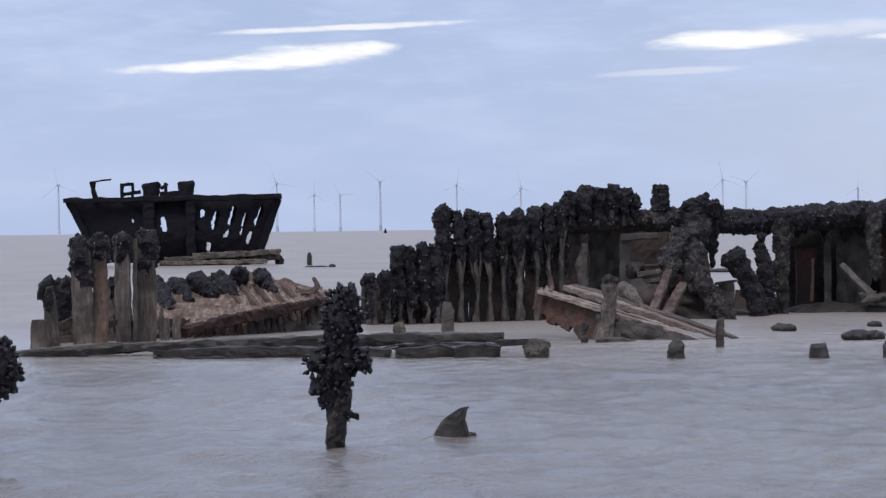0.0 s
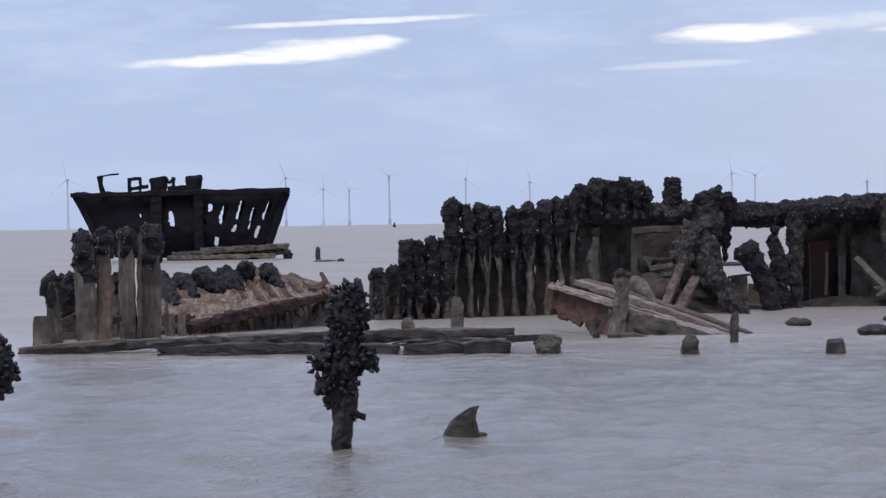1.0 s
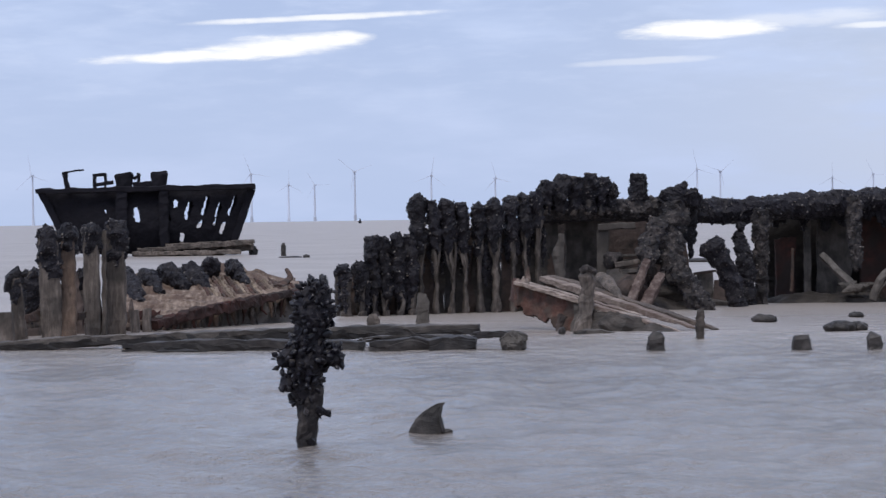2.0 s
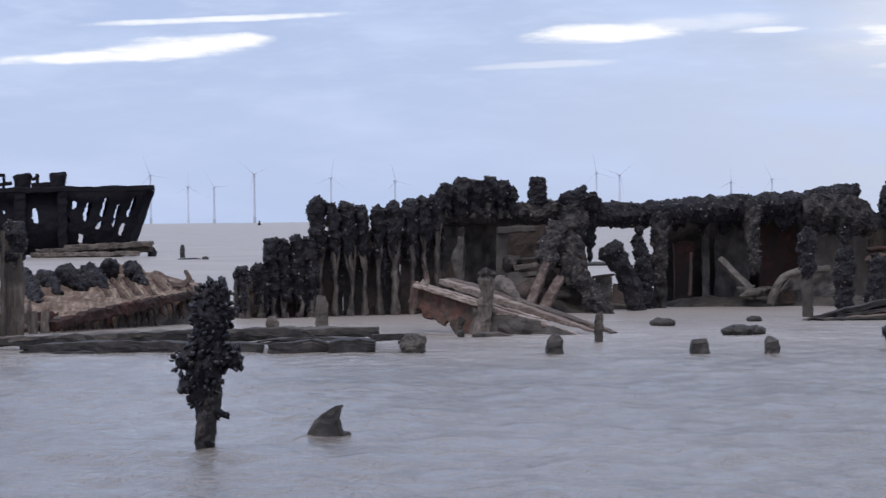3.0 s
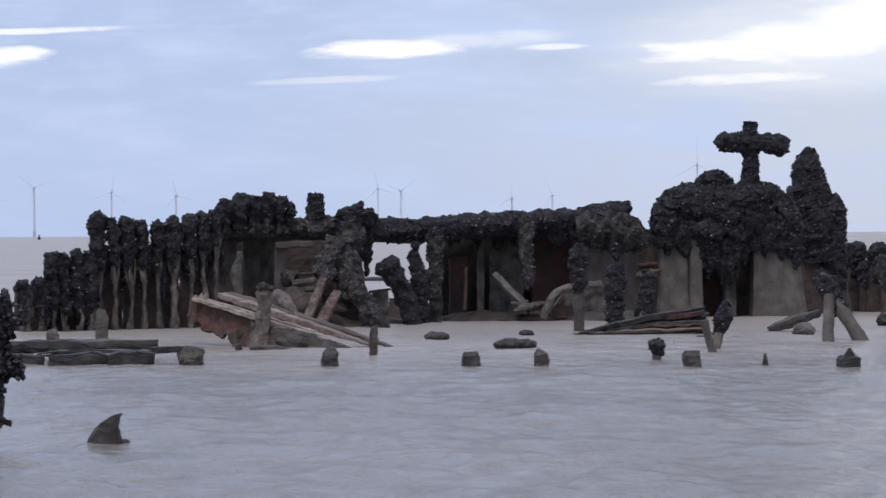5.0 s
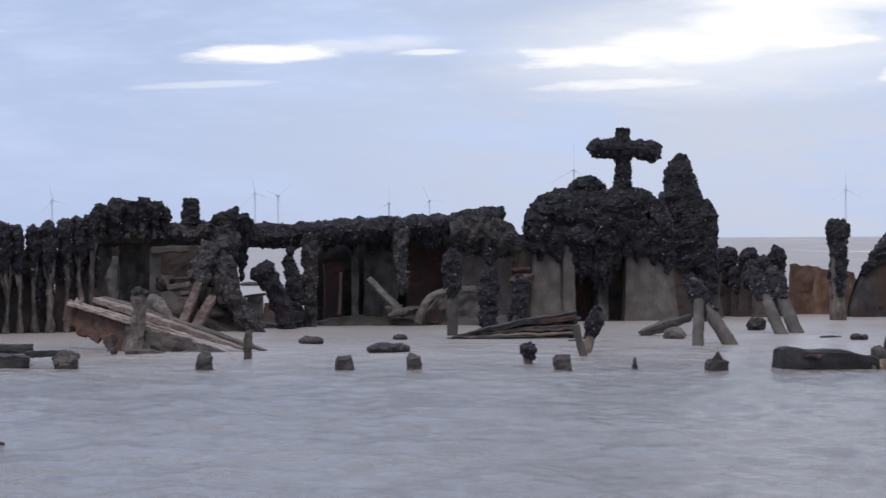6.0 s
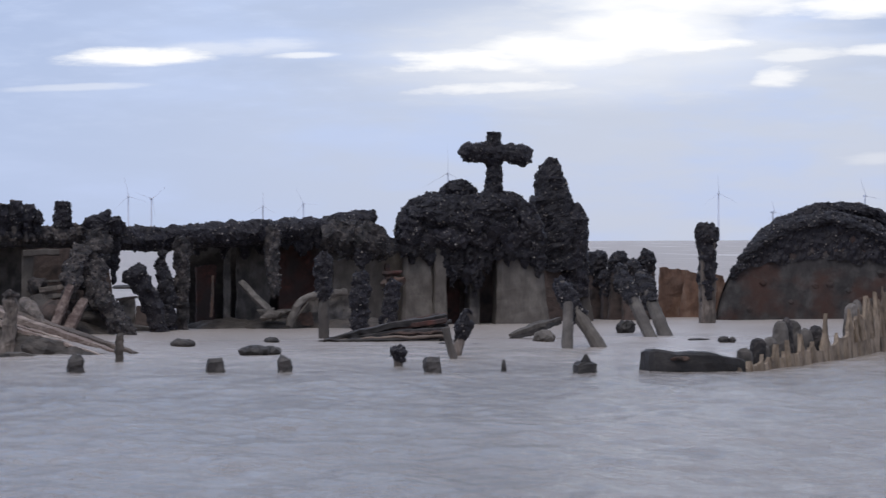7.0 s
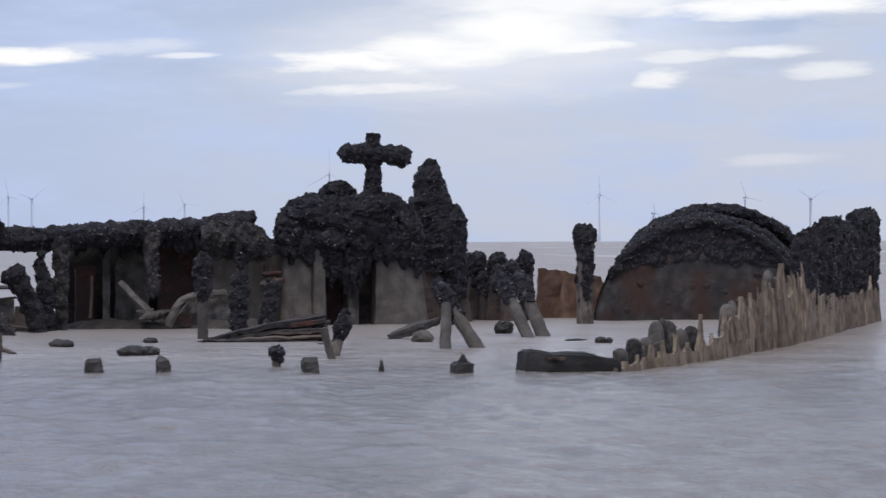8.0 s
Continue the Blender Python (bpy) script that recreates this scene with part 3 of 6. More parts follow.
frame_post((-3.74, 46.52), (-3.75, 46.60, 0.31), 0.12, 0.1, 0, "short timber stub beside sloping plating", 10)


def cross_rails():
    t = thing("bulwark_rail", (-4.90, 44.60, 0.27), "broken horizontal rail between frame timbers", "wreck debris")
    part("rail", sweep([((-5.18, 43.40, 0.24), 0.05, 0.05), ((-4.95, 44.40, 0.32), 0.06, 0.06), ((-4.47, 45.20, 0.27), 0.04, 0.04)], "box", amp=0.03, side=(0, 1, 0)), RUST, t)
    part("lower_plate", slab((-5.39, 45.00, -0.09), (-4.24, 46.50, -0.10), (-4.25, 46.60, 0.09), (-5.41, 45.20, 0.16), 0.08, 20, 5, 0.05, 0.06), DARKRUST, t)

    part("inner_plate", slab((-5.40, 46.30, -0.16), (-3.66, 47.20, -0.16), (-3.62, 47.30, 0.25), (-5.39, 46.40, 0.38), 0.05, 40, 10, 0.07, 0.12, 11), REDRUST, t, "dark red rusted plate behind the timbers")
    for i, (p, q) in enumerate((((-5.21, 45.80, -0.10), (-5.26, 46.00, 0.67)), ((-4.65, 46.60, -0.10), (-4.73, 46.80, 0.81)), ((-3.97, 46.90, -0.10), (-4.01, 47.00, 0.44)))):
        part("rust_stub", sweep([(p, 0.06, 0.06), (Vector(p).lerp(Vector(q), 0.5), 0.05, 0.05), (q, 0.02, 0.02)], amp=0.04, freq=6, step=0.06, seed=i), DARKRUST, t)


cross_rails()


def sloping_plating():
    t = thing("sloping_hull_plating", (-2.88, 49.00, 0.25), "sloping sand-scaled hull plating with mussel lumps along its top", "hull plating")
    part("plating", slab((-4.07, 46.80, 0.10), (-1.77, 50.20, 0.44), (-1.85, 53.00, 0.55), (-4.47, 51.00, 0.74), 0.06, 90, 40, 0.06, 0.08, 3), ORANGE, t)
    part("upper_strake", slab((-3.34, 50.40, 0.35), (-1.79, 50.80, 0.41), (-1.92, 53.20, 0.53), (-3.17, 52.40, 0.93), 0.06, 70, 30, 0.06, 0.1, 4), ORANGE, t, "rough brown scaled plating")
    part("lower_rim", sweep([((-3.66, 46.60, 0.10), 0.06, 0.07), ((-3.12, 47.60, 0.22), 0.07, 0.07), ((-2.53, 48.80, 0.32), 0.065, 0.07), ((-1.78, 50.00, 0.45), 0.04, 0.04)], "box", amp=0.05, freq=9, step=0.06, side=(0, 0, 1)), REDRUST, t, "ragged rusty rim")
    part("under_plate", slab((-3.72, 47.10, -0.08), (-1.82, 50.40, -0.13), (-1.81, 50.30, 0.41), (-3.64, 47.00, 0.10), 0.05, 60, 8, 0.1, 0.02, 8), MUCK, t)
    part("torn_tip", sweep([((-2.12, 51.00, 0.50), 0.1, 0.04), ((-1.95, 51.50, 0.63), 0.05, 0.03), ((-2.01, 51.70, 0.75), 0.03, 0.03)], amp=0.02, step=0.04), RUST, t)
    for i, (p, q, w) in enumerate([((-4.40, 50.60, 0.72), (-3.99, 48.60, 0.34), 0.16), ((-4.11, 50.80, 0.70), (-3.77, 49.60, 0.43), 0.15), ((-3.83, 51.00, 0.78), (-3.44, 50.20, 0.51), 0.17), ((-3.51, 51.20, 0.77), (-3.15, 50.40, 0.47), 0.2), ((-3.25, 51.60, 0.85), (-3.02, 51.40, 0.79), 0.13), ((-2.92, 52.00, 0.83), (-2.56, 51.00, 0.52), 0.12)]):
        u, v = Vector(p), Vector(q)
        encrusted("mussel_lump", sweep([(u, w * 0.7, 0.12), (u.lerp(v, 0.2), w, 0.18), (u.lerp(v, 0.6), w * 0.85, 0.16), (v, w * 0.3, 0.06)], amp=0.05, freq=5, step=0.06, seed=i), t, 0.05, 140)
    for i in range(24):
        p = Vector((-3.66, 46.9, 0.08)).lerp(Vector((-1.85, 50.2, 0.38)), (i + 0.6 * rng.random()) / 24)
        d = min(p.z + 0.12, rng.uniform(0.18, 0.42))
        part("rib_stub", sweep([(p, 0.025, 0.03), (p - Vector((0, 0, d * 0.5)), 0.026, 0.03), (p - Vector((rng.uniform(-0.05, 0.05), 0, d)), 0.01, 0.012)], seg=8, amp=0.03, freq=8, step=0.05, seed=i), (REDRUST, BROWN, MUD)[i % 3], t)
    for i in range(26):
        u = Vector((-3.51, 51.60, 0.76)).lerp(Vector((-2.12, 52.40, 0.61)), i / 25)
        v = Vector((-2.97, 49.00, 0.25)).lerp(Vector((-1.79, 50.40, 0.43)), i / 25)
        part("scale_ridge", sweep([(u.lerp(v, 0.1 + 0.2 * rng.random()), 0.015, 0.015), (u.lerp(v, 0.5), 0.034, 0.03), (u.lerp(v, 0.95), 0.012, 0.012)], amp=0.025, freq=7, step=0.06, seed=i, seg=8), (ORANGE, SAND, BROWN, SCALE)[i * 7 % 4], t)


sloping_plating()


def low_timber(p, q, w, h, label, seed, mtl=None):
    """A waterlogged baulk: dark body colour for its shaded, undercut side, paler upper face for skylight."""
    t = thing("fallen_timber", ((p[0] + q[0]) / 2, (p[1] + q[1]) / 2, 0), label, "timber", "fallen timbers at the waterline")
    p, q = Vector(p), Vector(q)
    n = max(3, int((q - p).length / 0.28))
    body, face = [], []
    for i in range(n + 1):
        f = i / n
        c = p.lerp(q, f) + Vector((0, 0, 0.02 * math.sin(math.pi * f)))
        k = 1 + 0.4 * noise.noise(Vector((f * n * 0.6, seed * 2.7, 1)))
        end = 0.5 + 0.5 * min(1, 5 * min(f, 1 - f) + 0.1)
        body.append((c - Vector((0, 0, h * 0.15)), h * 0.42 * k * end, w * 0.46 * end))
        face.append((c + Vector((0, 0.01, h * 0.2)), h * 0.3 * k * end, w * 0.48 * (1 + 0.12 * noise.noise(Vector((f * n, seed, 4)))) * end))
    part("timber", sweep(body, "box", amp=0.035, freq=4.5, seed=seed, side=(0, 0, 1), step=0.07), WETWOOD_SHADE, t)
    part("worn_face", sweep(face, "box", amp=0.025, freq=4, seed=seed, side=(0, 0, 1), step=0.07), mtl or PLANK, t)
    return t


low_timber((-5.22, 40.50, 0.02), (-3.17, 40.70, 0.11), 0.3, 0.13, "long waterlogged timber lying half awash", 1)
low_timber((-3.49, 41.20, 0.07), (0.71, 40.40, 0.17), 0.3, 0.14, "long waterlogged timber lying above the waterline", 2)
low_timber((-3.46, 39.60, 0.03), (-0.64, 39.00, 0.03), 0.3, 0.16, "dark waterlogged timber half awash", 3, WETWOOD_SHADE)
low_timber((-0.57, 38.80, 0.03), (0.19, 38.70, 0.04), 0.25, 0.17, "dark broken timber end half awash", 4, WETWOOD_SHADE)
low_timber((0.13, 38.50, 0.05), (0.64, 38.40, 0.07), 0.3, 0.17, "short broken timber half awash", 5, WETWOOD_SHADE)
low_timber((-0.72, 39.50, 0.09), (0.62, 39.20, 0.12), 0.2, 0.05, "thin pale plank lying on broken timbers", 12)
low_timber((0.63, 39.30, 0.13), (1.19, 38.60, 0.15), 0.2, 0.06, "dark plank bridging broken timbers", 6, WETWOOD_SHADE)
low_timber((-3.26, 39.20, -0.03), (-2.45, 39.10, -0.01), 0.2, 0.04, "submerged timber edge breaking the surface", 7, WETWOOD_SHADE)


def stone(at, w, h, d, label, seed, name="stone", mtl=None):
    t = thing(name, (at[0], at[1], 0), label, "stone", "low stones in the water")
    part("body", blob((at[0], at[1], h * 0.35), (w / 2, d / 2, h * 0.65), min(w, h) * 0.22, 3.5 / max(w, 0.2), 4, seed), mtl or ROCK, t)
    return t


stone((1.05, 38.05), 0.27, 0.21, 0.25, "squared silt-covered block at the end of a timber", 1, "block", SILT)
low_timber((0.97, 38.20, 0.09), (1.21, 38.20, 0.11), 0.2, 0.15, "short broken timber block", 31, SILT)


def stump(base, h, w, label, seed, mtl=None, lean=0.0, pointed=0.6):
    t = thing("pile_stump", (base[0], base[1], 0), label, "stump", "short pile stumps in the water")
    x, y = base
    part("stump", sweep([((x, y, -0.2), w / 2, w / 2), ((x + lean * 0.7, y, h * 0.72), w / 2, w / 2), ((x + lean, y, h * 0.9), w / 2 * (0.4 + 0.6 * pointed), w / 2 * 0.8), ((x + lean, y, h), w / 2 * pointed, w / 2 * 0.6)], "box", step=0.03, amp=0.022, freq=8, seed=seed), mtl or ROCK, t)
    return t


stump((0.05, 47.23), 0.46, 0.17, "pale weathered pile stump with a notched head", 1, SILT, 0.0, 0.6)
stump((-0.63, 46.25), 0.2, 0.16, "short weed-covered pile stump", 2, TIMBER)
stump((3.40, 40.91), 0.36, 0.1, "thin pale pile stump", 3, TIMBER, 0.0, 0.6)
stump((2.63, 37.61), 0.21, 0.19, "blunt pile stump with a pointed top", 4, None, 0.0, 0.35)
stump((4.19, 37.04), 0.16, 0.19, "squared dark pile stump", 5, None, 0.0, 0.9)
stump((4.99, 37.00), 0.18, 0.155, "dark pile stump with a sloping top", 6, None, -0.02, 0.45)
stump((6.63, 36.57), 0.16, 0.18, "squared dark pile stump", 7, None, 0.0, 0.95)
stump((7.39, 36.21), 0.13, 0.06, "thin short pile stump", 8)
stump((8.22, 35.62), 0.13, 0.24, "broad pile stump with a splintered peak", 9, None, 0.0, 0.7)
stump((8.22, 35.62), 0.21, 0.1, "splintered peak of a broad stump", 19, None, 0.0, 0.4)


def mussel_ball():
    x, y = (6.55, 38.49)
    t = thing("pile_stump", (x, y, 0), "pile stump with a round ball of mussels", "stump", "short pile stumps in the water")
    part("stem", sweep([((x, y, -0.2), 0.06, 0.06), ((x, y, 0.1), 0.06, 0.06)], amp=0.01), TIMBER, t)
    encrusted("mussel_cap", blob((x, y, 0.15), (0.085, 0.085, 0.1), 0.03, 9, 3), t, 0.05, 500)


mussel_ball()
stone((4.78, 46.84), 0.34, 0.11, 0.3, "flat weed-covered stone just awash", 11)
stone((5.34, 42.83), 0.42, 0.13, 0.4, "long weed-covered slab just awash", 12)
stone((5.56, 42.99), 0.3, 0.11, 0.4, "weed-covered slab just awash", 13)
stone((6.25, 48.28), 0.22, 0.08, 0.2, "small flat stone awash", 14)
stone((12.61, 46.22), 0.16, 0.09, 0.2, "small dark stone awash in the shallows", 15)
stone((12.73, 46.18), 0.1, 0.08, 0.12, "small dark stone awash in the shallows", 16)
stone((12.54, 47.42), 0.34, 0.03, 0.2, "flat dark stone just awash", 17)
stone((1.82, 43.19), 0.1, 0.09, 0.12, "small dark stone awash in the shallows", 18)


# ---- the rib row of the main hull ----
def hull_rib(x_base, y, top, half, clad, foot, seed):
    """One frame of the hull: mussel-clad head, thin worn timber below that forks into it."""
    t = thing("hull_rib", (x_base, y, max(0, foot)), "ship's frame with mussel-clad head and bare grey foot" if foot < 0 else "stout rail timber wholly clad in mussels on the deck beam", "hull rib", "ribs along the broken hull side")
    q = Vector(top)
    knee = Vector((x_base + (q.x - x_base) * 0.4, y, max(0.25, foot + 0.12, q.z - clad)))
    wide = rng.uniform(0.22, 0.46)
    sway = rng.uniform(-0.06, 0.06)
    low = rng.choice((0.05, 0.15, 0.3, 0.55)) if foot < 0 else 0.12
    neck = Vector((x_base + sway, y, max(0.2, knee.z - low - 0.1)))
    w = half * wide
    stem = [((x_base, y, foot), w * 2.0, 0.1), ((x_base + sway * 0.2, y, 0.06), w * 1.75, 0.1), ((x_base + sway * 0.6, y, neck.z * 0.4), w * 1.15, 0.08), (neck, w * 0.95, 0.07), (knee.lerp(neck, 0.35), w * 1.5, 0.08), (knee + Vector((0, 0, 0.12)), w * 2.0, 0.09), (q - Vector((0, 0, 0.1)), half * 0.6, 0.09)]
    if foot > 0:
        stem = [((x_base, y, foot), half * 0.4, 0.09), (q, half * 0.6, 0.09)]
    part("timber", sweep(stem, seg=10, amp=0.03, freq=6, seed=seed, step=0.06), RIBWOOD, t)
    if foot < 0:
        for side in rng.choice(((-1, 1), (1,), (-1,), (), ())):
            tip = knee + Vector((side * half * 0.75, -0.04, 0.12))
            part("fork", sweep([(neck - Vector((0, 0.02, 0.12)), w * 0.5, 0.05), (neck.lerp(tip, 0.5) + Vector((side * 0.01, -0.02, -0.03)), w * 0.55, 0.05), (tip, w * 0.5, 0.05)], seg=8, amp=0.015, freq=8, seed=seed + side, step=0.06), RIBWOOD, t)
    r = rng.uniform(0.88, 1.12)
    bm = sweep([(knee - Vector((rng.uniform(-0.05, 0.05), 0.02, low * 0.8)), half * 0.3, 0.06), (knee - Vector((0, 0, 0.04)), half * 0.72, 0.11), (knee + Vector((0, 0, 0.2)), half * 0.98 * r, 0.16), (knee.lerp(q, 0.6), half * 1.1, 0.18), (q - Vector((0, 0, 0.14)), half * 1.08 * r, 0.18), (q - Vector((0, 0, 0.03)), half * 0.85, 0.15), (q, half * 0.4, 0.08)], amp=0.06, freq=4, step=0.05, seed=seed)
    encrusted("mussel_cap", bm, t, 0.055, 300)
    if foot < 0:
        # ragged strings of mussels that run down beside the stem
        bm = bmesh.new()
        for k in range(3):
            dx = rng.uniform(-0.9, 0.9) * half
            run = rng.uniform(0.15, 0.75)
            a = knee + Vector((dx, 0.05, 0.05))
            sweep([(a, 0.045, 0.05), (a - Vector((0, 0, run * 0.6)), 0.04, 0.05), (a - Vector((rng.uniform(-0.02, 0.02), 0, min(run, a.z - 0.05))), 0.012, 0.02)], seg=8, amp=0.03, freq=8, step=0.05, seed=seed + k, bm=bm)
        encrusted("mussel_string", bm, t, 0.045, 260)


RIBWOOD = material("worn_rib_timber", [(0.045, 0.036, 0.031), (0.115, 0.094, 0.081), (0.2, 0.167, 0.145)], 0.75, 4, 9, 0.6, 14, stretch=(5, 5, 0.8), stain=((0.03, 0.026, 0.024), 0.8), stain_scale=3)
LOW_RIBS = [
    (-1.14, 52.4, (-1.18, 52.40, 0.81), 0.12, 0.32, -0.30),
    (-0.87, 52.5, (-0.92, 52.50, 0.85), 0.12, 0.35, -0.30),
    (-0.68, 52.7, (-0.72, 52.70, 1.26), 0.11, 0.92, -0.30),
    (-0.50, 52.8, (-0.54, 52.80, 1.25), 0.11, 0.92, -0.30),
    (-0.30, 52.9, (-0.34, 52.90, 1.29), 0.11, 0.92, -0.30),
    (-0.11, 53.0, (-0.15, 53.00, 1.26), 0.11, 0.92, -0.30),
    (0.04, 53.1, (0.00, 53.10, 1.87), 0.13, 0.88, -0.30),
    (0.27, 53.2, (0.24, 53.20, 1.78), 0.11, 0.77, -0.30),
    (0.51, 53.3, (0.47, 53.30, 1.80), 0.13, 0.80, -0.30),
    (0.72, 53.4, (0.69, 53.35, 1.74), 0.11, 0.73, -0.30)]
TALL_RIBS = [
    (0.98, 53.5, (0.95, 53.50, 1.74), 0.11, 0.73, -0.30),
    (1.22, 53.6, (1.18, 53.60, 1.79), 0.12, 0.73, -0.30),
    (1.50, 53.8, (1.46, 53.80, 1.83), 0.12, 0.70, -0.30),
    (1.72, 53.9, (1.69, 53.90, 1.85), 0.11, 0.63, -0.30),
    (1.92, 54.0, (1.89, 54.00, 1.92), 0.11, 0.59, -0.30),
    (2.05, 54.2, (2.10, 54.20, 2.07), 0.13, 0.56, 1.54),
    (2.27, 54.3, (2.33, 54.30, 2.15), 0.14, 0.56, 1.54),
    (2.50, 54.4, (2.55, 54.40, 2.13), 0.13, 0.52, 1.53),
    (2.74, 54.5, (2.80, 54.50, 2.18), 0.15, 0.52, 1.53),
    (2.93, 54.6, (2.99, 54.60, 2.12), 0.13, 0.48, 1.53),
    (3.08, 54.7, (3.14, 54.70, 2.01), 0.10, 0.40, 1.53)]
for i, (xb, y, top, half, clad, foot) in enumerate(LOW_RIBS + TALL_RIBS):
    hull_rib(xb, y, top, half, clad, foot, i * 1.3)


def planking():
    """Dark shell planks behind the ribs, set with gaps."""
    t = thing("hull_planking", (1, 54, 0), "dark rotten shell planking behind the ribs", "hull planking")
    for i in range(21):
        a, b = Vector((-1.31 + 0.1545 * i, 52.90 + 0.061 * i, 0)), Vector((-1.14 + 0.1545 * i, 52.95 + 0.061 * i, 0))
        top = 0.67 if i < 3 else (1.06 if i < 8 else 1.31)
        part("plank", slab((a.x, a.y, -0.2), (b.x, b.y, -0.2), (b.x, b.y, top + 0.03), (a.x, a.y, top), 0.07, 5, 16, 0.05, 0.08, i), (MUD, DARKRUST, MUD, WETWOOD_SHADE)[i % 4], t)


planking()


# ---- deck edge, struts and panels of the main hull ----
def crusted_run(name, stops, label, category, seed, size=0.06, per=280, amp=0.06, mtl=None, keep=None):
    t = thing(name, (stops[0][0][0], stops[0][0][1], 0), label, category)
    encrusted("mussel_crust", sweep(stops, amp=amp, freq=5, step=0.07, seed=seed, side=(0, 1, 0)), t, size, per, keep, mtl)
    return t


crusted_run("deck_beam", [((1.85, 54.40, 1.60), 0.2, 0.14), ((2.55, 54.60, 1.59), 0.22, 0.14), ((3.22, 54.90, 1.62), 0.2, 0.15), ((3.89, 55.20, 1.64), 0.2, 0.17), ((4.60, 55.80, 1.65), 0.2, 0.16)], "long deck beam heavily grown with grey-black mussels", "deck beam", 1, mtl=BARNACLE)
crusted_run("deck_beam", [((4.52, 55.80, 1.56), 0.25, 0.19), ((5.40, 56.30, 1.54), 0.25, 0.2), ((5.57, 56.30, 1.59), 0.3, 0.19), ((6.60, 56.90, 1.63), 0.3, 0.21), ((7.64, 57.40, 1.68), 0.3, 0.2), ((8.49, 57.80, 1.74), 0.28, 0.2), ((9.07, 58.00, 1.84), 0.26, 0.22), ((9.30, 58.10, 1.93), 0.2, 0.1)], "long deck edge heavily grown with black mussels", "deck beam", 2)
crusted_run("rail_stump", [((3.58, 55.00, 1.76), 0.14, 0.15), ((3.59, 55.00, 2.06), 0.14, 0.14), ((3.59, 55.00, 2.17), 0.12, 0.13)], "square stump of a rail post grown with mussels", "rail post", 3, amp=0.03)
crusted_run("mussel_mound", [((4.02, 55.00, 1.64), 0.15, 0.2), ((4.25, 55.00, 1.85), 0.15, 0.2), ((4.35, 55.00, 1.99), 0.04, 0.03)], "pointed mound of mussels on the deck beam", "mussels", 4)
crusted_run("mussel_mound", [((4.59, 55.20, 1.68), 0.12, 0.14), ((4.35, 55.00, 1.86), 0.15, 0.18), ((4.38, 55.00, 1.94), 0.04, 0.04)], "pointed mound of mussels on the deck beam", "mussels", 5)
crusted_run("fallen_strut", [((4.16, 54.50, 1.60), 0.2, 0.25), ((4.02, 54.30, 1.21), 0.2, 0.25), ((4.01, 54.00, 0.90), 0.16, 0.19), ((4.10, 53.80, 0.64), 0.16, 0.19), ((4.26, 53.60, 0.38), 0.15, 0.18), ((4.40, 53.40, 0.16), 0.14, 0.16), ((4.58, 53.20, -0.05), 0.1, 0.12), ((4.67, 53.00, -0.21), 0.05, 0.06)], "leaning strut crusted with mussels down to the water", "strut", 6, mtl=BARNACLE, amp=0.1)
crusted_run("fallen_strut", [((3.87, 54.20, 1.37), 0.15, 0.17), ((3.70, 53.90, 1.06), 0.14, 0.16), ((3.62, 53.60, 0.83), 0.11, 0.13), ((3.51, 53.30, 0.59), 0.06, 0.07)], "leaning strut crusted with mussels and barnacles", "strut", 7, mtl=BARNACLE, amp=0.09)
crusted_run("hanging_weed", [((4.44, 55.40, 1.60), 0.12, 0.14), ((4.45, 55.40, 1.41), 0.1, 0.12), ((4.46, 55.40, 1.06), 0.07, 0.08), ((4.45, 55.40, 0.76), 0.03, 0.04)], "hanging fringe of mussels below the deck beam", "mussels", 8)
crusted_run("leaning_post", [((5.17, 54.40, -0.26), 0.12, 0.12), ((5.16, 54.60, 0.01), 0.14, 0.14), ((5.07, 54.60, 0.37), 0.15, 0.16), ((4.96, 54.60, 0.64), 0.12, 0.13), ((4.86, 54.60, 0.82), 0.15, 0.16), ((4.78, 54.60, 0.97), 0.2, 0.21), ((4.71, 54.60, 1.07), 0.12, 0.12)], "leaning post with a mussel-grown head", "post", 9, amp=0.07)
crusted_run("hull_post", [((5.42, 55.60, -0.26), 0.11, 0.12), ((5.40, 55.60, 0.02), 0.13, 0.15), ((5.37, 55.60, 0.39), 0.14, 0.16), ((5.33, 55.60, 0.77), 0.12, 0.15), ((5.32, 55.80, 1.09), 0.1, 0.12), ((5.33, 55.80, 1.37), 0.07, 0.08)], "upright post grown with mussels", "post", 10, amp=0.07)
crusted_run("hull_post", [((5.68, 56.00, -0.27), 0.11, 0.12), ((5.67, 56.00, 0.20), 0.1, 0.11), ((5.68, 56.00, 0.85), 0.12, 0.13), ((5.69, 56.00, 1.32), 0.13, 0.15), ((5.69, 56.00, 1.58), 0.14, 0.15)], "upright post grown with mussels", "post", 11, keep=lambda p: p.z > 0.45, mtl=BARNACLE, amp=0.07)


def panel(name, a, b, c, d, mtl, label, seed, thick=0.06, ragged=0.05, holes=()):
    t = thing(name, ((a[0] + b[0]) / 2, (a[1] + b[1]) / 2, 0), label, "hull plating", "plates of the broken hull")
    part("plate", slab(a, b, c, d, thick, 28, 18, 0.03, ragged, seed, holes), mtl, t)
    return t


# Unseen sheet at deck level, added to keep sky light out of the hull.
def shade_slab(a, b, depth, label, seed):
    t = thing("deck_shade_sheet", (a[0], a[1], a[2]), label, "deck")
    part("planking", slab(a, b, (b[0] + 0.2, b[1] + depth, b[2]), (a[0] + 0.1, a[1] + depth, a[2]), 0.12, 40, 10, 0.05, 0, seed), CRUST, t)


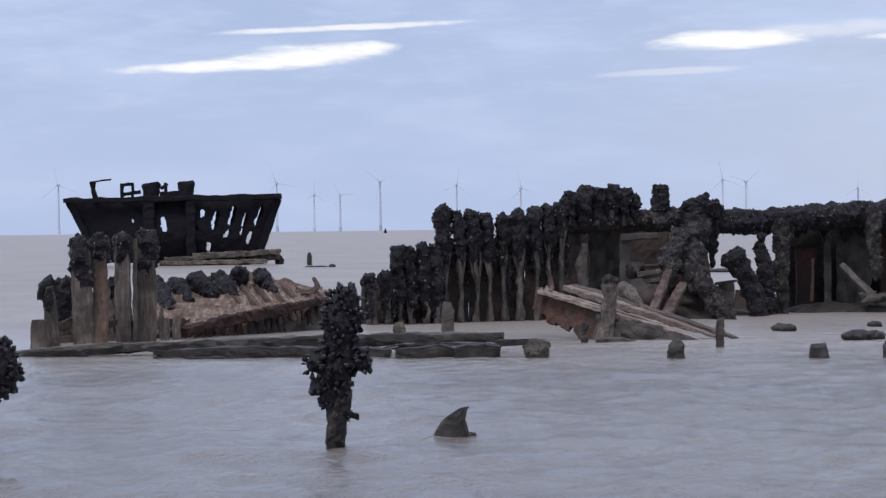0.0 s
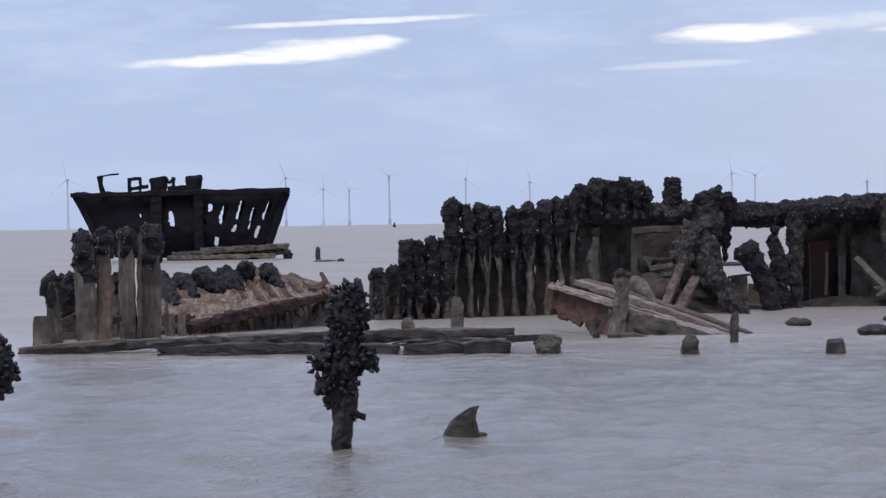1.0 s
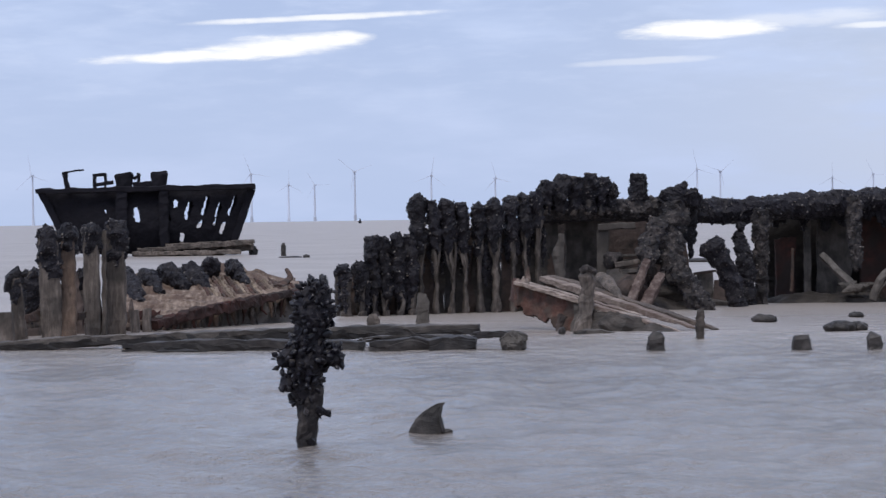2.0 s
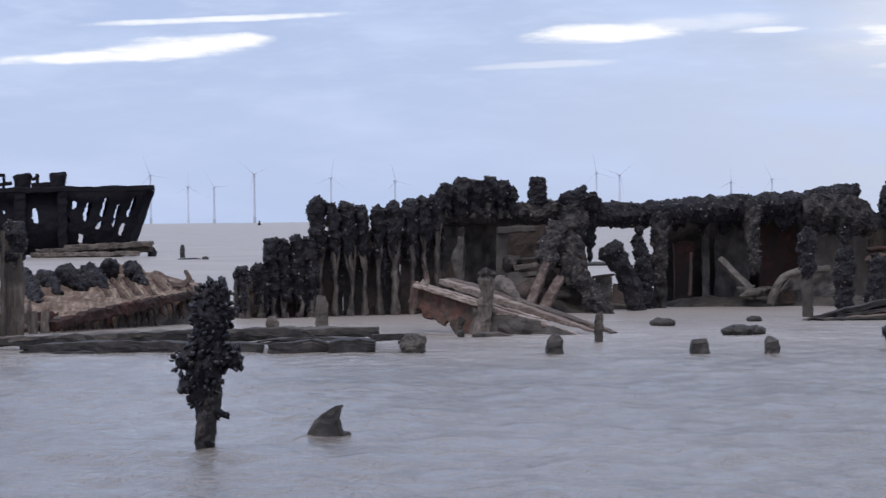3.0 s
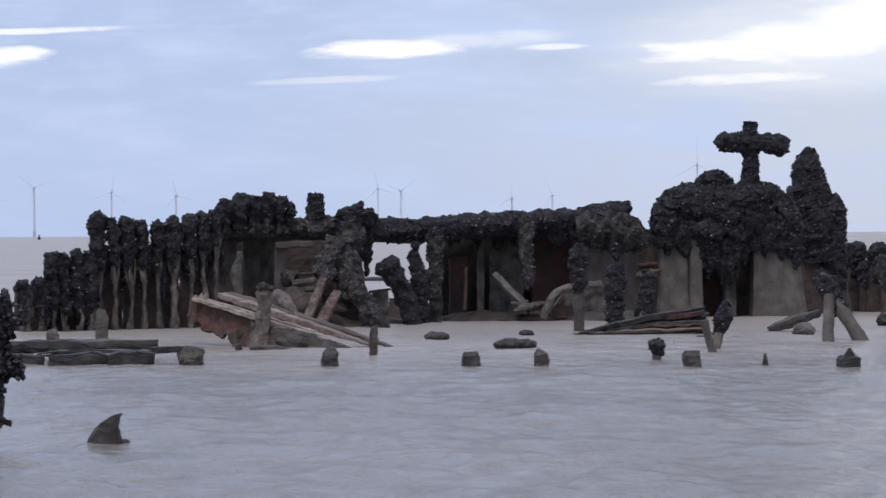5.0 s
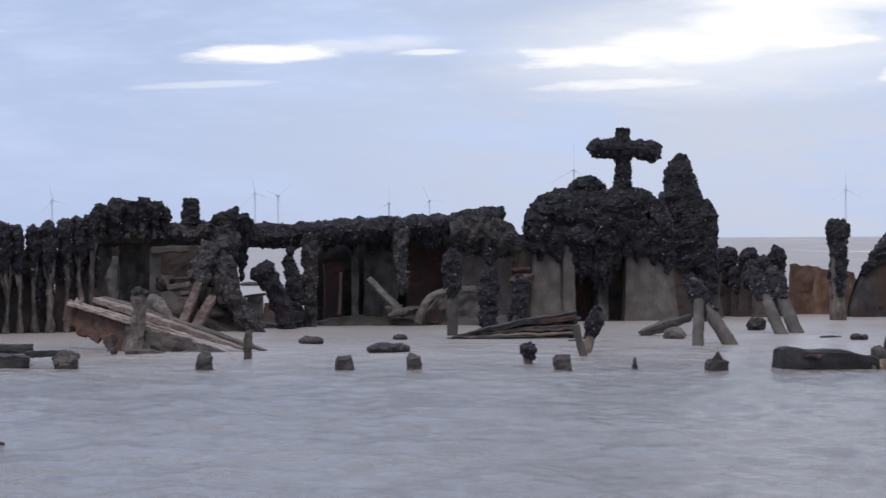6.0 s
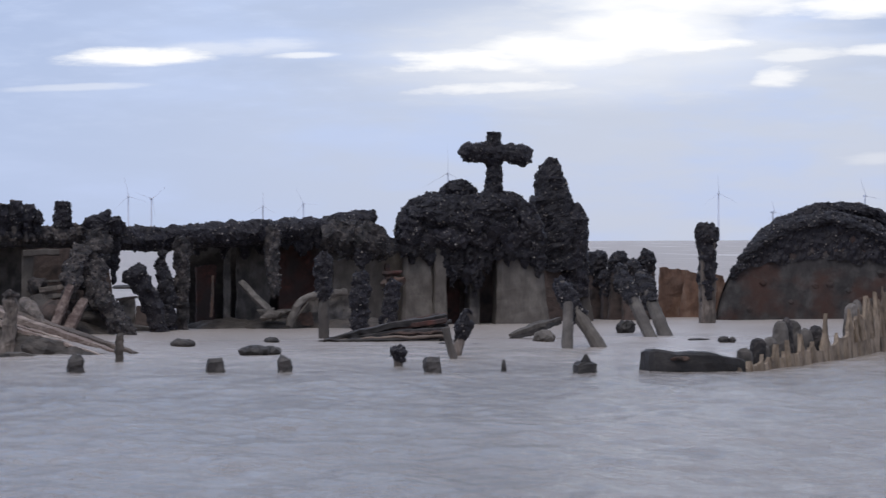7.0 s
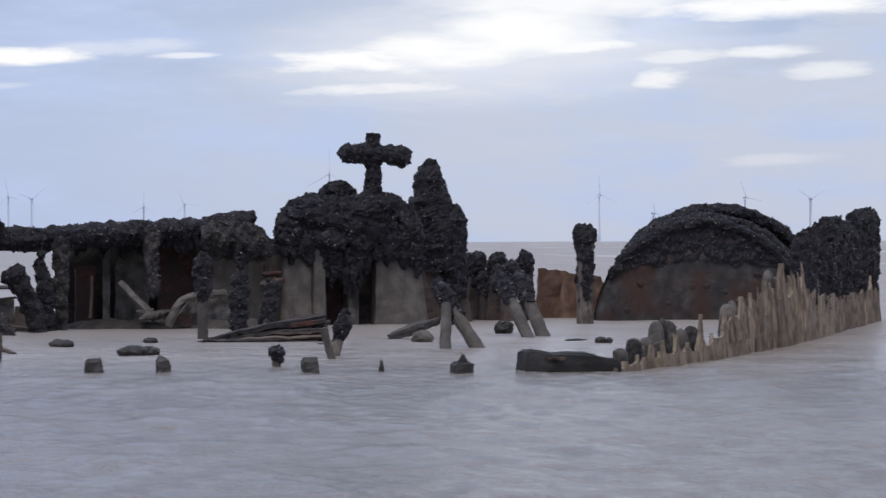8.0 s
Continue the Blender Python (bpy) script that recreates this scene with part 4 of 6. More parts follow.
shade_slab((1.86, 54.60, 1.54), (4.53, 55.90, 1.53), 1.0, "unseen sheet added above the hull to shade its inside", 1)
shade_slab((5.41, 56.40, 1.50), (8.20, 57.66, 1.56), 1.3, "unseen sheet added above the hull to shade its inside", 2)
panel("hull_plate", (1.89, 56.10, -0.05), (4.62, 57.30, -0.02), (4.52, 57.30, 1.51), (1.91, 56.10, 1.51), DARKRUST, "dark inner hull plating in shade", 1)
panel("hull_plate", (2.41, 55.50, -0.06), (2.99, 55.60, -0.07), (3.01, 55.60, 1.46), (2.43, 55.50, 1.47), MUCK, "grey silt-coated hull plate", 2)
panel("hull_plate", (1.86, 55.10, -0.04), (2.28, 55.20, -0.05), (2.30, 55.20, 1.47), (1.88, 55.10, 1.48), MUCK, "brown silt-coated hull plate", 3, holes=((0.7, 0.3, 0.2, 0.3, 0),))
# Near-black plate colour paints the shade in the hollow under the deck.
panel("hull_plate", (6.00, 58.10, -0.10), (9.85, 59.80, -0.08), (9.86, 59.80, 1.58), (6.02, 58.10, 1.49), WETWOOD_SHADE, "inner hull plating coloured near-black for shade under the deck edge", 4)
panel("hull_plate", (6.04, 57.20, 0.04), (6.38, 57.30, 0.04), (6.39, 57.30, 1.07), (6.05, 57.20, 1.07), REDRUST, "red rusted inner plate", 5)
panel("hull_plate", (6.80, 57.70, 0.04), (7.40, 57.90, 0.03), (7.41, 57.90, 1.42), (6.84, 57.70, 1.43), MUCK, "grey silt-coated inner plate", 6)
panel("hull_plate", (7.58, 57.90, 0.03), (8.32, 58.20, 0.02), (8.33, 58.20, 1.47), (7.59, 57.90, 1.47), REDRUST, "red rusted inner plate", 7)
panel("hull_plate", (8.55, 57.90, 0.02), (10.06, 58.60, -0.01), (10.07, 58.60, 1.37), (8.55, 57.90, 1.17), SILT, "grey silt-coated plate near the engine", 8)
panel("hull_plate", (9.21, 58.30, 1.16), (10.19, 59.00, 1.15), (10.04, 59.00, 1.43), (9.33, 58.30, 1.74), CRUST, "sloping dark plate behind the deck end", 9)


def loose_beam(name, p, q, w, h, label, seed, mtl=None, side=(1, 0, 0), category="timber"):
    t = thing(name, ((p[0] + q[0]) / 2, (p[1] + q[1]) / 2, min(p[2], q[2])), label, category, "loose timbers of the hull")
    part("timber", beam(p, q, w, h, 0.02, seed, side=side), mtl or TIMBER, t)
    return t


t = thing("hull_upright", (2.28, 54.30, 0), "pale pointed upright timber in the hull", "timber", "loose timbers of the hull")
part("timber", sweep([((2.31, 54.30, -0.04), 0.07, 0.06), ((2.28, 54.30, 0.55), 0.075, 0.06), ((2.25, 54.30, 0.87), 0.1, 0.06), ((2.29, 54.30, 1.10), 0.06, 0.05), ((2.31, 54.30, 1.24), 0.045, 0.04)], seg=10, amp=0.025, step=0.06), SILT, t)
loose_beam("hull_upright", (2.97, 54.60, -0.11), (2.99, 54.60, 1.37), 0.19, 0.12, "pale upright of an inner frame", 2, SILT)
loose_beam("cross_piece", (2.90, 54.50, 1.32), (3.50, 54.60, 1.34), 0.1, 0.1, "pale cross piece of an inner frame", 3, SILT, (0, 0, 1))
loose_beam("cross_piece", (2.95, 54.60, 0.73), (3.76, 54.00, 0.78), 0.08, 0.1, "pale broken cross piece", 4, SILT, (0, 0, 1))
loose_beam("cross_piece", (2.95, 54.70, 0.58), (3.76, 54.00, 0.62), 0.12, 0.1, "dark broken cross piece", 5, TIMBER, (0, 0, 1))
for p, q, w, lot in (((3.29, 52.80, 0.08), (3.62, 53.40, 0.80), 0.13, 6), ((3.48, 52.80, 0.01), (3.83, 53.40, 0.56), 0.16, 7)):
    t = thing("diagonal_brace", (p[0], p[1], 0), "pale red-brown timber brace, flaking, leaning inside the hull", "timber", "loose timbers of the hull")
    part("timber", sweep([(p, w * 0.55, 0.07), (Vector(p).lerp(Vector(q), 0.5), w * 0.5, 0.07), (q, w * 0.38, 0.05)], "box", amp=0.022, freq=7, step=0.05, seed=lot), FLAKED, t)
loose_beam("diagonal_brace", (1.63, 54.20, 1.20), (1.86, 53.40, -0.20), 0.07, 0.1, "red-brown timber brace leaning inside the hull", 8, FLAKED)
loose_beam("hull_upright", (6.21, 56.30, 0.19), (6.25, 56.40, 0.90), 0.05, 0.06, "thin pale upright in a dark hull", 9, RUST)
loose_beam("diagonal_brace", (6.74, 56.60, 0.80), (7.32, 56.20, 0.18), 0.12, 0.08, "pale fallen plank inside the dark hull", 10, MUCK)
loose_beam("hull_upright", (6.59, 57.30, -0.00), (6.61, 57.40, 1.57), 0.12, 0.12, "dark upright inside the hull", 11, MUCK)
loose_beam("hull_upright", (9.35, 57.00, -0.15), (9.45, 57.40, 1.07), 0.1, 0.1, "rusty upright near the engine", 12, RUST)
def rusty_valve():
    t = thing("rusty_valve", (9.44, 56.80, 0.28), "broken rusty valve and pipe stub beside the engine", "machinery")
    part("pipe", sweep([((9.35, 56.90, -0.02), 0.08, 0.08), ((9.39, 56.90, 0.42), 0.08, 0.08), ((9.43, 56.90, 0.82), 0.07, 0.07)], amp=0.03, step=0.05), DARKRUST, t)
    part("flange", sweep([((9.26, 56.80, 0.94), 0.03, 0.06), ((9.32, 56.80, 0.92), 0.05, 0.1), ((9.54, 56.80, 0.94), 0.05, 0.1), ((9.62, 56.80, 0.95), 0.02, 0.05)], amp=0.02, freq=8, step=0.04, side=(0, 0, 1)), REDRUST, t)
    part("bonnet", blob((9.54, 56.70, 0.80), (0.11, 0.1, 0.08), 0.04, 7, 3), RUST, t)
    part("stub", blob((9.30, 56.80, 0.75), (0.07, 0.08, 0.07), 0.03, 8, 3), DARKRUST, t)


rusty_valve()
crusted_run("hull_post", [((7.33, 56.60, 0.56), 0.05, 0.05), ((7.32, 56.70, 0.89), 0.1, 0.11), ((7.33, 56.80, 1.18), 0.12, 0.14), ((7.36, 57.00, 1.67), 0.14, 0.15)], "upright hanging fringe of mussels on the hull side", "post", 12, mtl=BARNACLE)
crusted_run("mussel_overhang", [((8.26, 57.00, 1.61), 0.2, 0.2), ((8.56, 57.00, 1.53), 0.3, 0.32), ((8.94, 57.00, 1.51), 0.3, 0.34), ((9.27, 57.20, 1.43), 0.25, 0.28), ((9.47, 57.40, 1.31), 0.15, 0.14)], "thick overhang of mussels at the deck's broken end", "mussels", 13, amp=0.12, mtl=BARNACLE)
crusted_run("mussel_overhang", [((9.28, 57.80, 1.63), 0.12, 0.1), ((9.55, 57.90, 1.46), 0.12, 0.1), ((9.80, 58.00, 1.32), 0.06, 0.05)], "sloping mussel-grown edge beside the engine", "mussels", 14)
crusted_run("mussel_overhang", [((8.94, 56.80, 1.31), 0.12, 0.2), ((8.90, 56.80, 1.16), 0.1, 0.16), ((8.88, 56.80, 1.02), 0.05, 0.06)], "drooping lobe of mussels under an overhang", "mussels", 15)


def mud_bank(a, b, h, d, label, seed, mtl=None, amp=0.1):
    t = thing("silt_bank", ((a[0] + b[0]) / 2, (a[1] + b[1]) / 2, 0), label, "silt bank")
    c = ((a[0] + b[0]) / 2, (a[1] + b[1]) / 2, -0.02)
    part("bank", blob(c, (abs(b[0] - a[0]) / 2, d, h), amp, 2.8, 5, seed), mtl or SILT, t)


for i, (a, b, d) in enumerate((((5.88, 57.00, 0.14), (7.16, 57.00, 0.12), 0.7), ((6.67, 57.00, 0.12), (8.10, 56.60, 0.09), 0.7), ((7.87, 56.40, 0.09), (9.75, 56.40, 0.08), 0.6))):
    mud_bank(a, b, 0.17, d, "low flat dark silt bank at the foot of the hull", i + 1, MUD, 0.05)
mud_bank((2.68, 53.74), (4.41, 54.27), 0.2, 0.7, "dark silt and rubble inside the hull", 3, MUD, 0.08)


def rubble(name, pieces, label, seed):
    t = thing(name, (pieces[0][0][0], pieces[0][0][1], 0), label, "wreck debris")
    for i, (p, q, w, mtl) in enumerate(pieces):
        part("fragment", beam(p, q, w, w * 0.8, 0.03, seed + i, 0.8), mtl, t)


t = thing("hull_rubble", (3.4, 53.4, 0), "heap of rust-caked lumps and broken slats inside the hull", "wreck debris")
for i, (p, r, m) in enumerate((((3.32, 53.60, 0.26), (0.34, 0.4, 0.26), DARKRUST), ((3.11, 54.20, 0.80), (0.15, 0.15, 0.14), BARNACLE), ((3.16, 53.80, 0.48), (0.2, 0.25, 0.16), MUD), ((4.05, 54.20, 0.26), (0.42, 0.4, 0.28), MUD), ((3.45, 53.90, 0.45), (0.22, 0.3, 0.14), DARKRUST), ((2.95, 53.90, 0.28), (0.25, 0.4, 0.3), MUD))):
    part("lump", blob(p, r, 0.09, 3.5, 4, i * 2.3), m, t)
for i, (p, q, w, m) in enumerate((((3.13, 54.00, 0.71), (3.57, 53.90, 0.78), 0.09, TIMBER), ((3.13, 53.80, 0.59), (3.54, 53.80, 0.62), 0.06, MUCK), ((3.21, 54.20, 0.86), (3.55, 54.20, 0.88), 0.05, MUCK), ((3.15, 53.40, 0.36), (3.49, 53.40, 0.52), 0.08, BROWN))):
    part("slat", beam(p, q, w, w * 1.4, 0.03, i, 0.8, side=(0, 0, 1)), m, t)
rubble("hull_rubble", [((4.74, 56.00, -0.13), (4.76, 56.20, 0.51), 0.3, MUCK), ((4.57, 56.00, 0.53), (4.91, 56.00, 0.55), 0.05, DARKRUST), ((4.92, 55.60, -0.12), (4.98, 55.80, 0.39), 0.24, DARKRUST), ((4.61, 55.40, 0.08), (5.10, 55.20, 0.03), 0.12, MUCK)], "broken iron box and fragments behind the hull opening", 9)
t = thing("fallen_fragments", (7.4, 56.3, 0), "pale crumbling plate fragments on the silt bank", "wreck debris")
for i, (p, q, w) in enumerate((((6.99, 56.20, 0.28), (7.53, 56.20, 0.20), 0.1), ((7.05, 56.10, 0.20), (7.43, 56.00, 0.28), 0.09), ((7.32, 56.20, 0.26), (7.57, 56.20, 0.31), 0.07), ((7.18, 56.30, 0.30), (7.29, 56.30, 0.35), 0.06))):
    part("fragment", sweep([(p, w * 0.3, 0.05), (Vector(p).lerp(Vector(q), 0.4), w * 0.7, 0.12), (q, w * 0.25, 0.05)], amp=0.05, freq=9, step=0.05, seed=i, side=(0, 0, 1)), SILT, t)


def arch_plate():
    t = thing("curved_plate", (8.01, 56.00, 0.06), "curved grey-brown plate with a pale worn rim, fallen on edge", "hull plating")
    arc = [(7.51, 56.00, 0.05), (7.62, 56.00, 0.34), (7.81, 56.10, 0.53), (8.14, 56.20, 0.60), (8.55, 56.30, 0.62)]
    part("rim", sweep([(p, 0.06 + 0.02 * math.sin(i), 0.06) for i, p in enumerate(arc)], amp=0.035, freq=6, step=0.06, side=(0, 1, 0)), SILT, t)
    part("face", slab((7.60, 56.30, 0.04), (8.89, 56.60, 0.02), (8.87, 56.60, 0.61), (7.88, 56.30, 0.50), 0.08, 24, 12, 0.06, 0.04, 5), MUCK, t)
    part("rust_foot", slab((7.66, 56.15, 0.04), (7.99, 56.20, 0.04), (7.94, 56.20, 0.27), (7.74, 56.15, 0.24), 0.04, 8, 6, 0.04, 0.04, 6), RUST, t)


arch_plate()
for i, (e, f, w, bare, words) in enumerate((((7.25, 49.90, 0.02), (7.27, 50.00, 1.23), 0.2, 0.33, "standing pile with mussels on its upper half"), ((8.23, 52.80, 0.09), (8.30, 53.00, 0.92), 0.24, -0.1, "thick stub wholly grown with mussels"), ((8.91, 54.40, 0.05), (9.09, 54.50, 0.77), 0.2, -0.1, "leaning stub grown with mussels"))):
    t = thing("mussel_pile", (e[0], e[1], 0), words, "pile", "piles before the engine")
    e, f = Vector(e), Vector(f)
    e.z = -0.25
    part("stem", sweep([(e, w * 0.42, w * 0.42), (e.lerp(f, 0.5), w * 0.4, w * 0.4), (f, w * 0.3, w * 0.3)], amp=0.02, step=0.06), SILT, t)
    lo = e.lerp(f, bare + 0.2)
    encrusted("mussel_cap", sweep([(lo, w * 0.36, w * 0.36), (lo.lerp(f, 0.25), w * 0.56, w * 0.55), (lo.lerp(f, 0.7), w * 0.66, w * 0.62), (f, w * 0.62, w * 0.55), (f + Vector((0, 0, 0.08)), w * 0.3, w * 0.3)], amp=0.06, freq=7, step=0.05, seed=i * 3.7), t, 0.055, 320)
t = thing("mussel_curtain", (6.90, 57.20, 1.72), "ragged black curtain of mussels hanging under the deck edge", "mussels")
for i in range(26):
    f = i / 25
    p = Vector((5.97, 57.30, 1.74)).lerp(Vector((8.32, 57.40, 1.73)), f)
    d = 0.34 + 0.22 * noise.noise(Vector((i * 0.45, 2, 5))) + rng.uniform(-0.08, 0.1)
    encrusted("mussel_strand", sweep([(p, 0.12, 0.12), (p - Vector((0, 0, d * 0.6)), 0.1, 0.09), (p - Vector((0, 0, d)), 0.04, 0.05)], seg=8, amp=0.05, freq=6, step=0.08, seed=i), t, 0.055, 160)


DECKPLANK = material("pale_deck_plank", [(0.075, 0.056, 0.046), (0.24, 0.19, 0.16), (0.4, 0.33, 0.285)], 0.75, 5, 9, 0.7, 14, stretch=(0.7, 3, 5), stain=((0.13, 0.085, 0.07), 0.6), stain_scale=2.4)
LOGWOOD = material("brown_log", [(0.05, 0.037, 0.03), (0.14, 0.105, 0.084), (0.2, 0.16, 0.132)], 0.75, 5, 9, 0.7, 14, stretch=(0.7, 3, 5), stain=((0.06, 0.048, 0.04), 0.6), stain_scale=2.4)


# ---- fallen trough of plating in front of the hull ----
def trough():
    t = thing("fallen_deck_section", (2.40, 45.00, 0.21), "fallen deck section of planks on rusty plating, sloping into the water", "wreck debris")
    part("side_plate", slab((1.24, 45.20, 0.28), (2.03, 44.60, -0.03), (2.11, 44.60, 0.42), (1.27, 45.40, 0.63), 0.06, 50, 16, 0.06, 0.03, 2, ((0.12, 0.0, 0.07, 0.12, 0), (0.34, 0.0, 0.04, 0.08, 0), (0.62, 0.0, 0.06, 0.12, 0))), SCALE, t, "rusty jagged side plate")
    part("end_plate", slab((1.24, 46.20, 0.40), (1.30, 45.20, 0.31), (1.32, 45.20, 0.61), (1.28, 46.20, 0.66), 0.06, 10, 8, 0.05, 0.05, 7), SCALE, t)
    part("lower_plating", slab((1.98, 44.30, -0.06), (3.40, 43.20, -0.07), (3.37, 43.40, -0.02), (2.02, 44.60, 0.41), 0.08, 60, 14, 0.07, 0.03, 4), MUD, t, "silt-stained lower plating")
    part("bulge", blob((2.64, 43.90, 0.08), (0.3, 0.16, 0.17), 0.07, 4, 4, 3), MUD, t)
    for i, (p, q, w, d, m) in enumerate((((1.31, 45.20, 0.63), (3.40, 43.50, -0.02), 0.045, 0.09, DECKPLANK), ((1.47, 45.50, 0.61), (2.89, 44.10, 0.20), 0.03, 0.1, DECKPLANK), ((1.70, 46.00, 0.66), (3.61, 43.90, 0.02), 0.075, 0.14, DECKPLANK), ((1.81, 46.30, 0.66), (3.85, 43.90, 0.00), 0.085, 0.16, LOGWOOD))):
        u, v = Vector(p), Vector(q)
        part("plank", sweep([(u, w * 0.5, d * 0.6), (u.lerp(v, 0.3), w * 0.62, d * 0.6), (u.lerp(v, 0.75), w * 0.5, d * 0.5), (v, w * 0.18, d * 0.3)], "box", amp=0.018, freq=5, step=0.07, seed=i, side=(0, 0, 1)), m, t)
    for i, p in enumerate(((1.40, 45.30, 0.64), (1.33, 45.20, 0.62), (1.45, 45.40, 0.62))):
        part("splinter", sweep([(p, 0.05, 0.05), (Vector(p) + Vector((0.0, 0, 0.06)), 0.015, 0.02)], seg=8, amp=0.02, freq=12, step=0.02), DECKPLANK, t)
    part("hanging_strap", sweep([((1.89, 44.50, 0.20), 0.07, 0.03), ((1.83, 44.40, 0.04), 0.04, 0.03), ((1.81, 44.30, -0.06), 0.05, 0.03), ((1.72, 44.30, -0.10), 0.04, 0.03)], amp=0.02, freq=9, step=0.03), DARKRUST, t, "bent rusty strap")


trough()
t = thing("frame_timber", (2.16, 44.30, -0.05), "broken upright timber with a splayed head in a deck section", "timber frame", "standing frame timbers")
part("timber", sweep([((2.14, 44.20, -0.24), 0.12, 0.09), ((2.14, 44.20, -0.01), 0.12, 0.09), ((2.19, 44.30, 0.32), 0.1, 0.08), ((2.22, 44.30, 0.57), 0.09, 0.08), ((2.20, 44.30, 0.71), 0.11, 0.08), ((2.21, 44.30, 0.78), 0.07, 0.06)], seg=10, amp=0.03, freq=7, step=0.05), TIMBER, t)
part("splayed_head", sweep([((2.13, 44.25, 0.77), 0.03, 0.04), ((2.21, 44.20, 0.82), 0.035, 0.05), ((2.30, 44.25, 0.77), 0.03, 0.04)], amp=0.02, freq=10, step=0.03, side=(0, 1, 0)), BARNACLE, t)
t = thing("diagonal_brace", (2.67, 45.20, 0.36), "broken timber leaning on a fallen deck section", "timber", "loose timbers of the hull")
part("timber", sweep([((2.46, 46.00, 0.68), 0.06, 0.06), ((2.55, 45.80, 0.62), 0.1, 0.07), ((2.64, 45.40, 0.47), 0.08, 0.07), ((2.74, 45.00, 0.29), 0.05, 0.06)], seg=10, amp=0.03, freq=7, step=0.05), TIMBER, t)
low_timber((1.97, 43.20, 0.01), (2.49, 43.20, -0.02), 0.2, 0.08, "flat timber awash beside a fallen deck section", 22, SILT)


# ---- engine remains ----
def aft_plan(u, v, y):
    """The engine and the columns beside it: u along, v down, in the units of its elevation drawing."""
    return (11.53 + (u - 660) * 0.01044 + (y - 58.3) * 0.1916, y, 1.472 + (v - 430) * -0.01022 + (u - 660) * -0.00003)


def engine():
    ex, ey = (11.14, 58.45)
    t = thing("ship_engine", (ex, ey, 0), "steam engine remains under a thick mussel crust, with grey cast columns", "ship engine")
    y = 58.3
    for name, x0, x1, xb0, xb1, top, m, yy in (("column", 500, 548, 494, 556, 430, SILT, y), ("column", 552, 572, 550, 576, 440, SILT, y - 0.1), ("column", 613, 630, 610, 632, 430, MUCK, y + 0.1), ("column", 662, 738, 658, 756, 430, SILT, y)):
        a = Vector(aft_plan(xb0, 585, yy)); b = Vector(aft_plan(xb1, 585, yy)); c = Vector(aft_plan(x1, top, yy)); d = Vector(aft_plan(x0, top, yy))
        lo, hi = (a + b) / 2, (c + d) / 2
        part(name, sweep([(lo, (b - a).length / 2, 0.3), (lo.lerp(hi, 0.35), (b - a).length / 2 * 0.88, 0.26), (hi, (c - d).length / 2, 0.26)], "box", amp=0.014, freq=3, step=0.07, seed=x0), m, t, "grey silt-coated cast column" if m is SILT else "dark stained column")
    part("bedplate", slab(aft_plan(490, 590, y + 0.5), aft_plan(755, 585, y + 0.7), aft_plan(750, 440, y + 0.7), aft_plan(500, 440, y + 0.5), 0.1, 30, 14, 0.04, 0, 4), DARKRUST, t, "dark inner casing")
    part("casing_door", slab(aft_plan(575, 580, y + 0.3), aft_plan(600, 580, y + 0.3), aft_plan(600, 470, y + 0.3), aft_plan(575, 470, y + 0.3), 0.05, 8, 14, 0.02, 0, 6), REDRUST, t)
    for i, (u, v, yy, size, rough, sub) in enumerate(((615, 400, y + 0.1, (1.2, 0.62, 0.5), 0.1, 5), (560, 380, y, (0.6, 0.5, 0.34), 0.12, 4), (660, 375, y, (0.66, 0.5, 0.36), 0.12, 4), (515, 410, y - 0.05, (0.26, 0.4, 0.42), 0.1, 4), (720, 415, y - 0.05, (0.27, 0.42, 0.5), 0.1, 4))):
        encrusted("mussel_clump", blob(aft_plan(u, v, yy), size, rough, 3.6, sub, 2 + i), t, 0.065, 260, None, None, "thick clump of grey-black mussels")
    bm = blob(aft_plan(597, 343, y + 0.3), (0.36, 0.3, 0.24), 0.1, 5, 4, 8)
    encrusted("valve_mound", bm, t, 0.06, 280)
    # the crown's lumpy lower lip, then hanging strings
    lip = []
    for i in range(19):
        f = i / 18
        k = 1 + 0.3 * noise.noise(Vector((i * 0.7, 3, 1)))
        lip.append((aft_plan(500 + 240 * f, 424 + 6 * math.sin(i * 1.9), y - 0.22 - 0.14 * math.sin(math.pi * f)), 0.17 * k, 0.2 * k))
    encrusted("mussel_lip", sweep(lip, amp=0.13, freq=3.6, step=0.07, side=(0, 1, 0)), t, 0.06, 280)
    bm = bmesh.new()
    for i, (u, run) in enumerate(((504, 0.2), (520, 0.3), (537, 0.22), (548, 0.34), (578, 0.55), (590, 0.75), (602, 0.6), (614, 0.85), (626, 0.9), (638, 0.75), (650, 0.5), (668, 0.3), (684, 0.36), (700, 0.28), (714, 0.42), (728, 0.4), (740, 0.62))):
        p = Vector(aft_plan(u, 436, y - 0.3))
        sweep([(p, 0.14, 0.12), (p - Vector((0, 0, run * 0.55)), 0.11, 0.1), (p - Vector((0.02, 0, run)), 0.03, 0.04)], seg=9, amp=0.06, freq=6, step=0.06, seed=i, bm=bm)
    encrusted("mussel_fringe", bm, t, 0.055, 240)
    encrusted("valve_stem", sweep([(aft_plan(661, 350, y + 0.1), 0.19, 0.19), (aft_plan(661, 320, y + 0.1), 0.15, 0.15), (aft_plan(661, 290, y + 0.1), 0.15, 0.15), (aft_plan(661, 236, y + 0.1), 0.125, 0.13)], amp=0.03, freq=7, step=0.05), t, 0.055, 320)
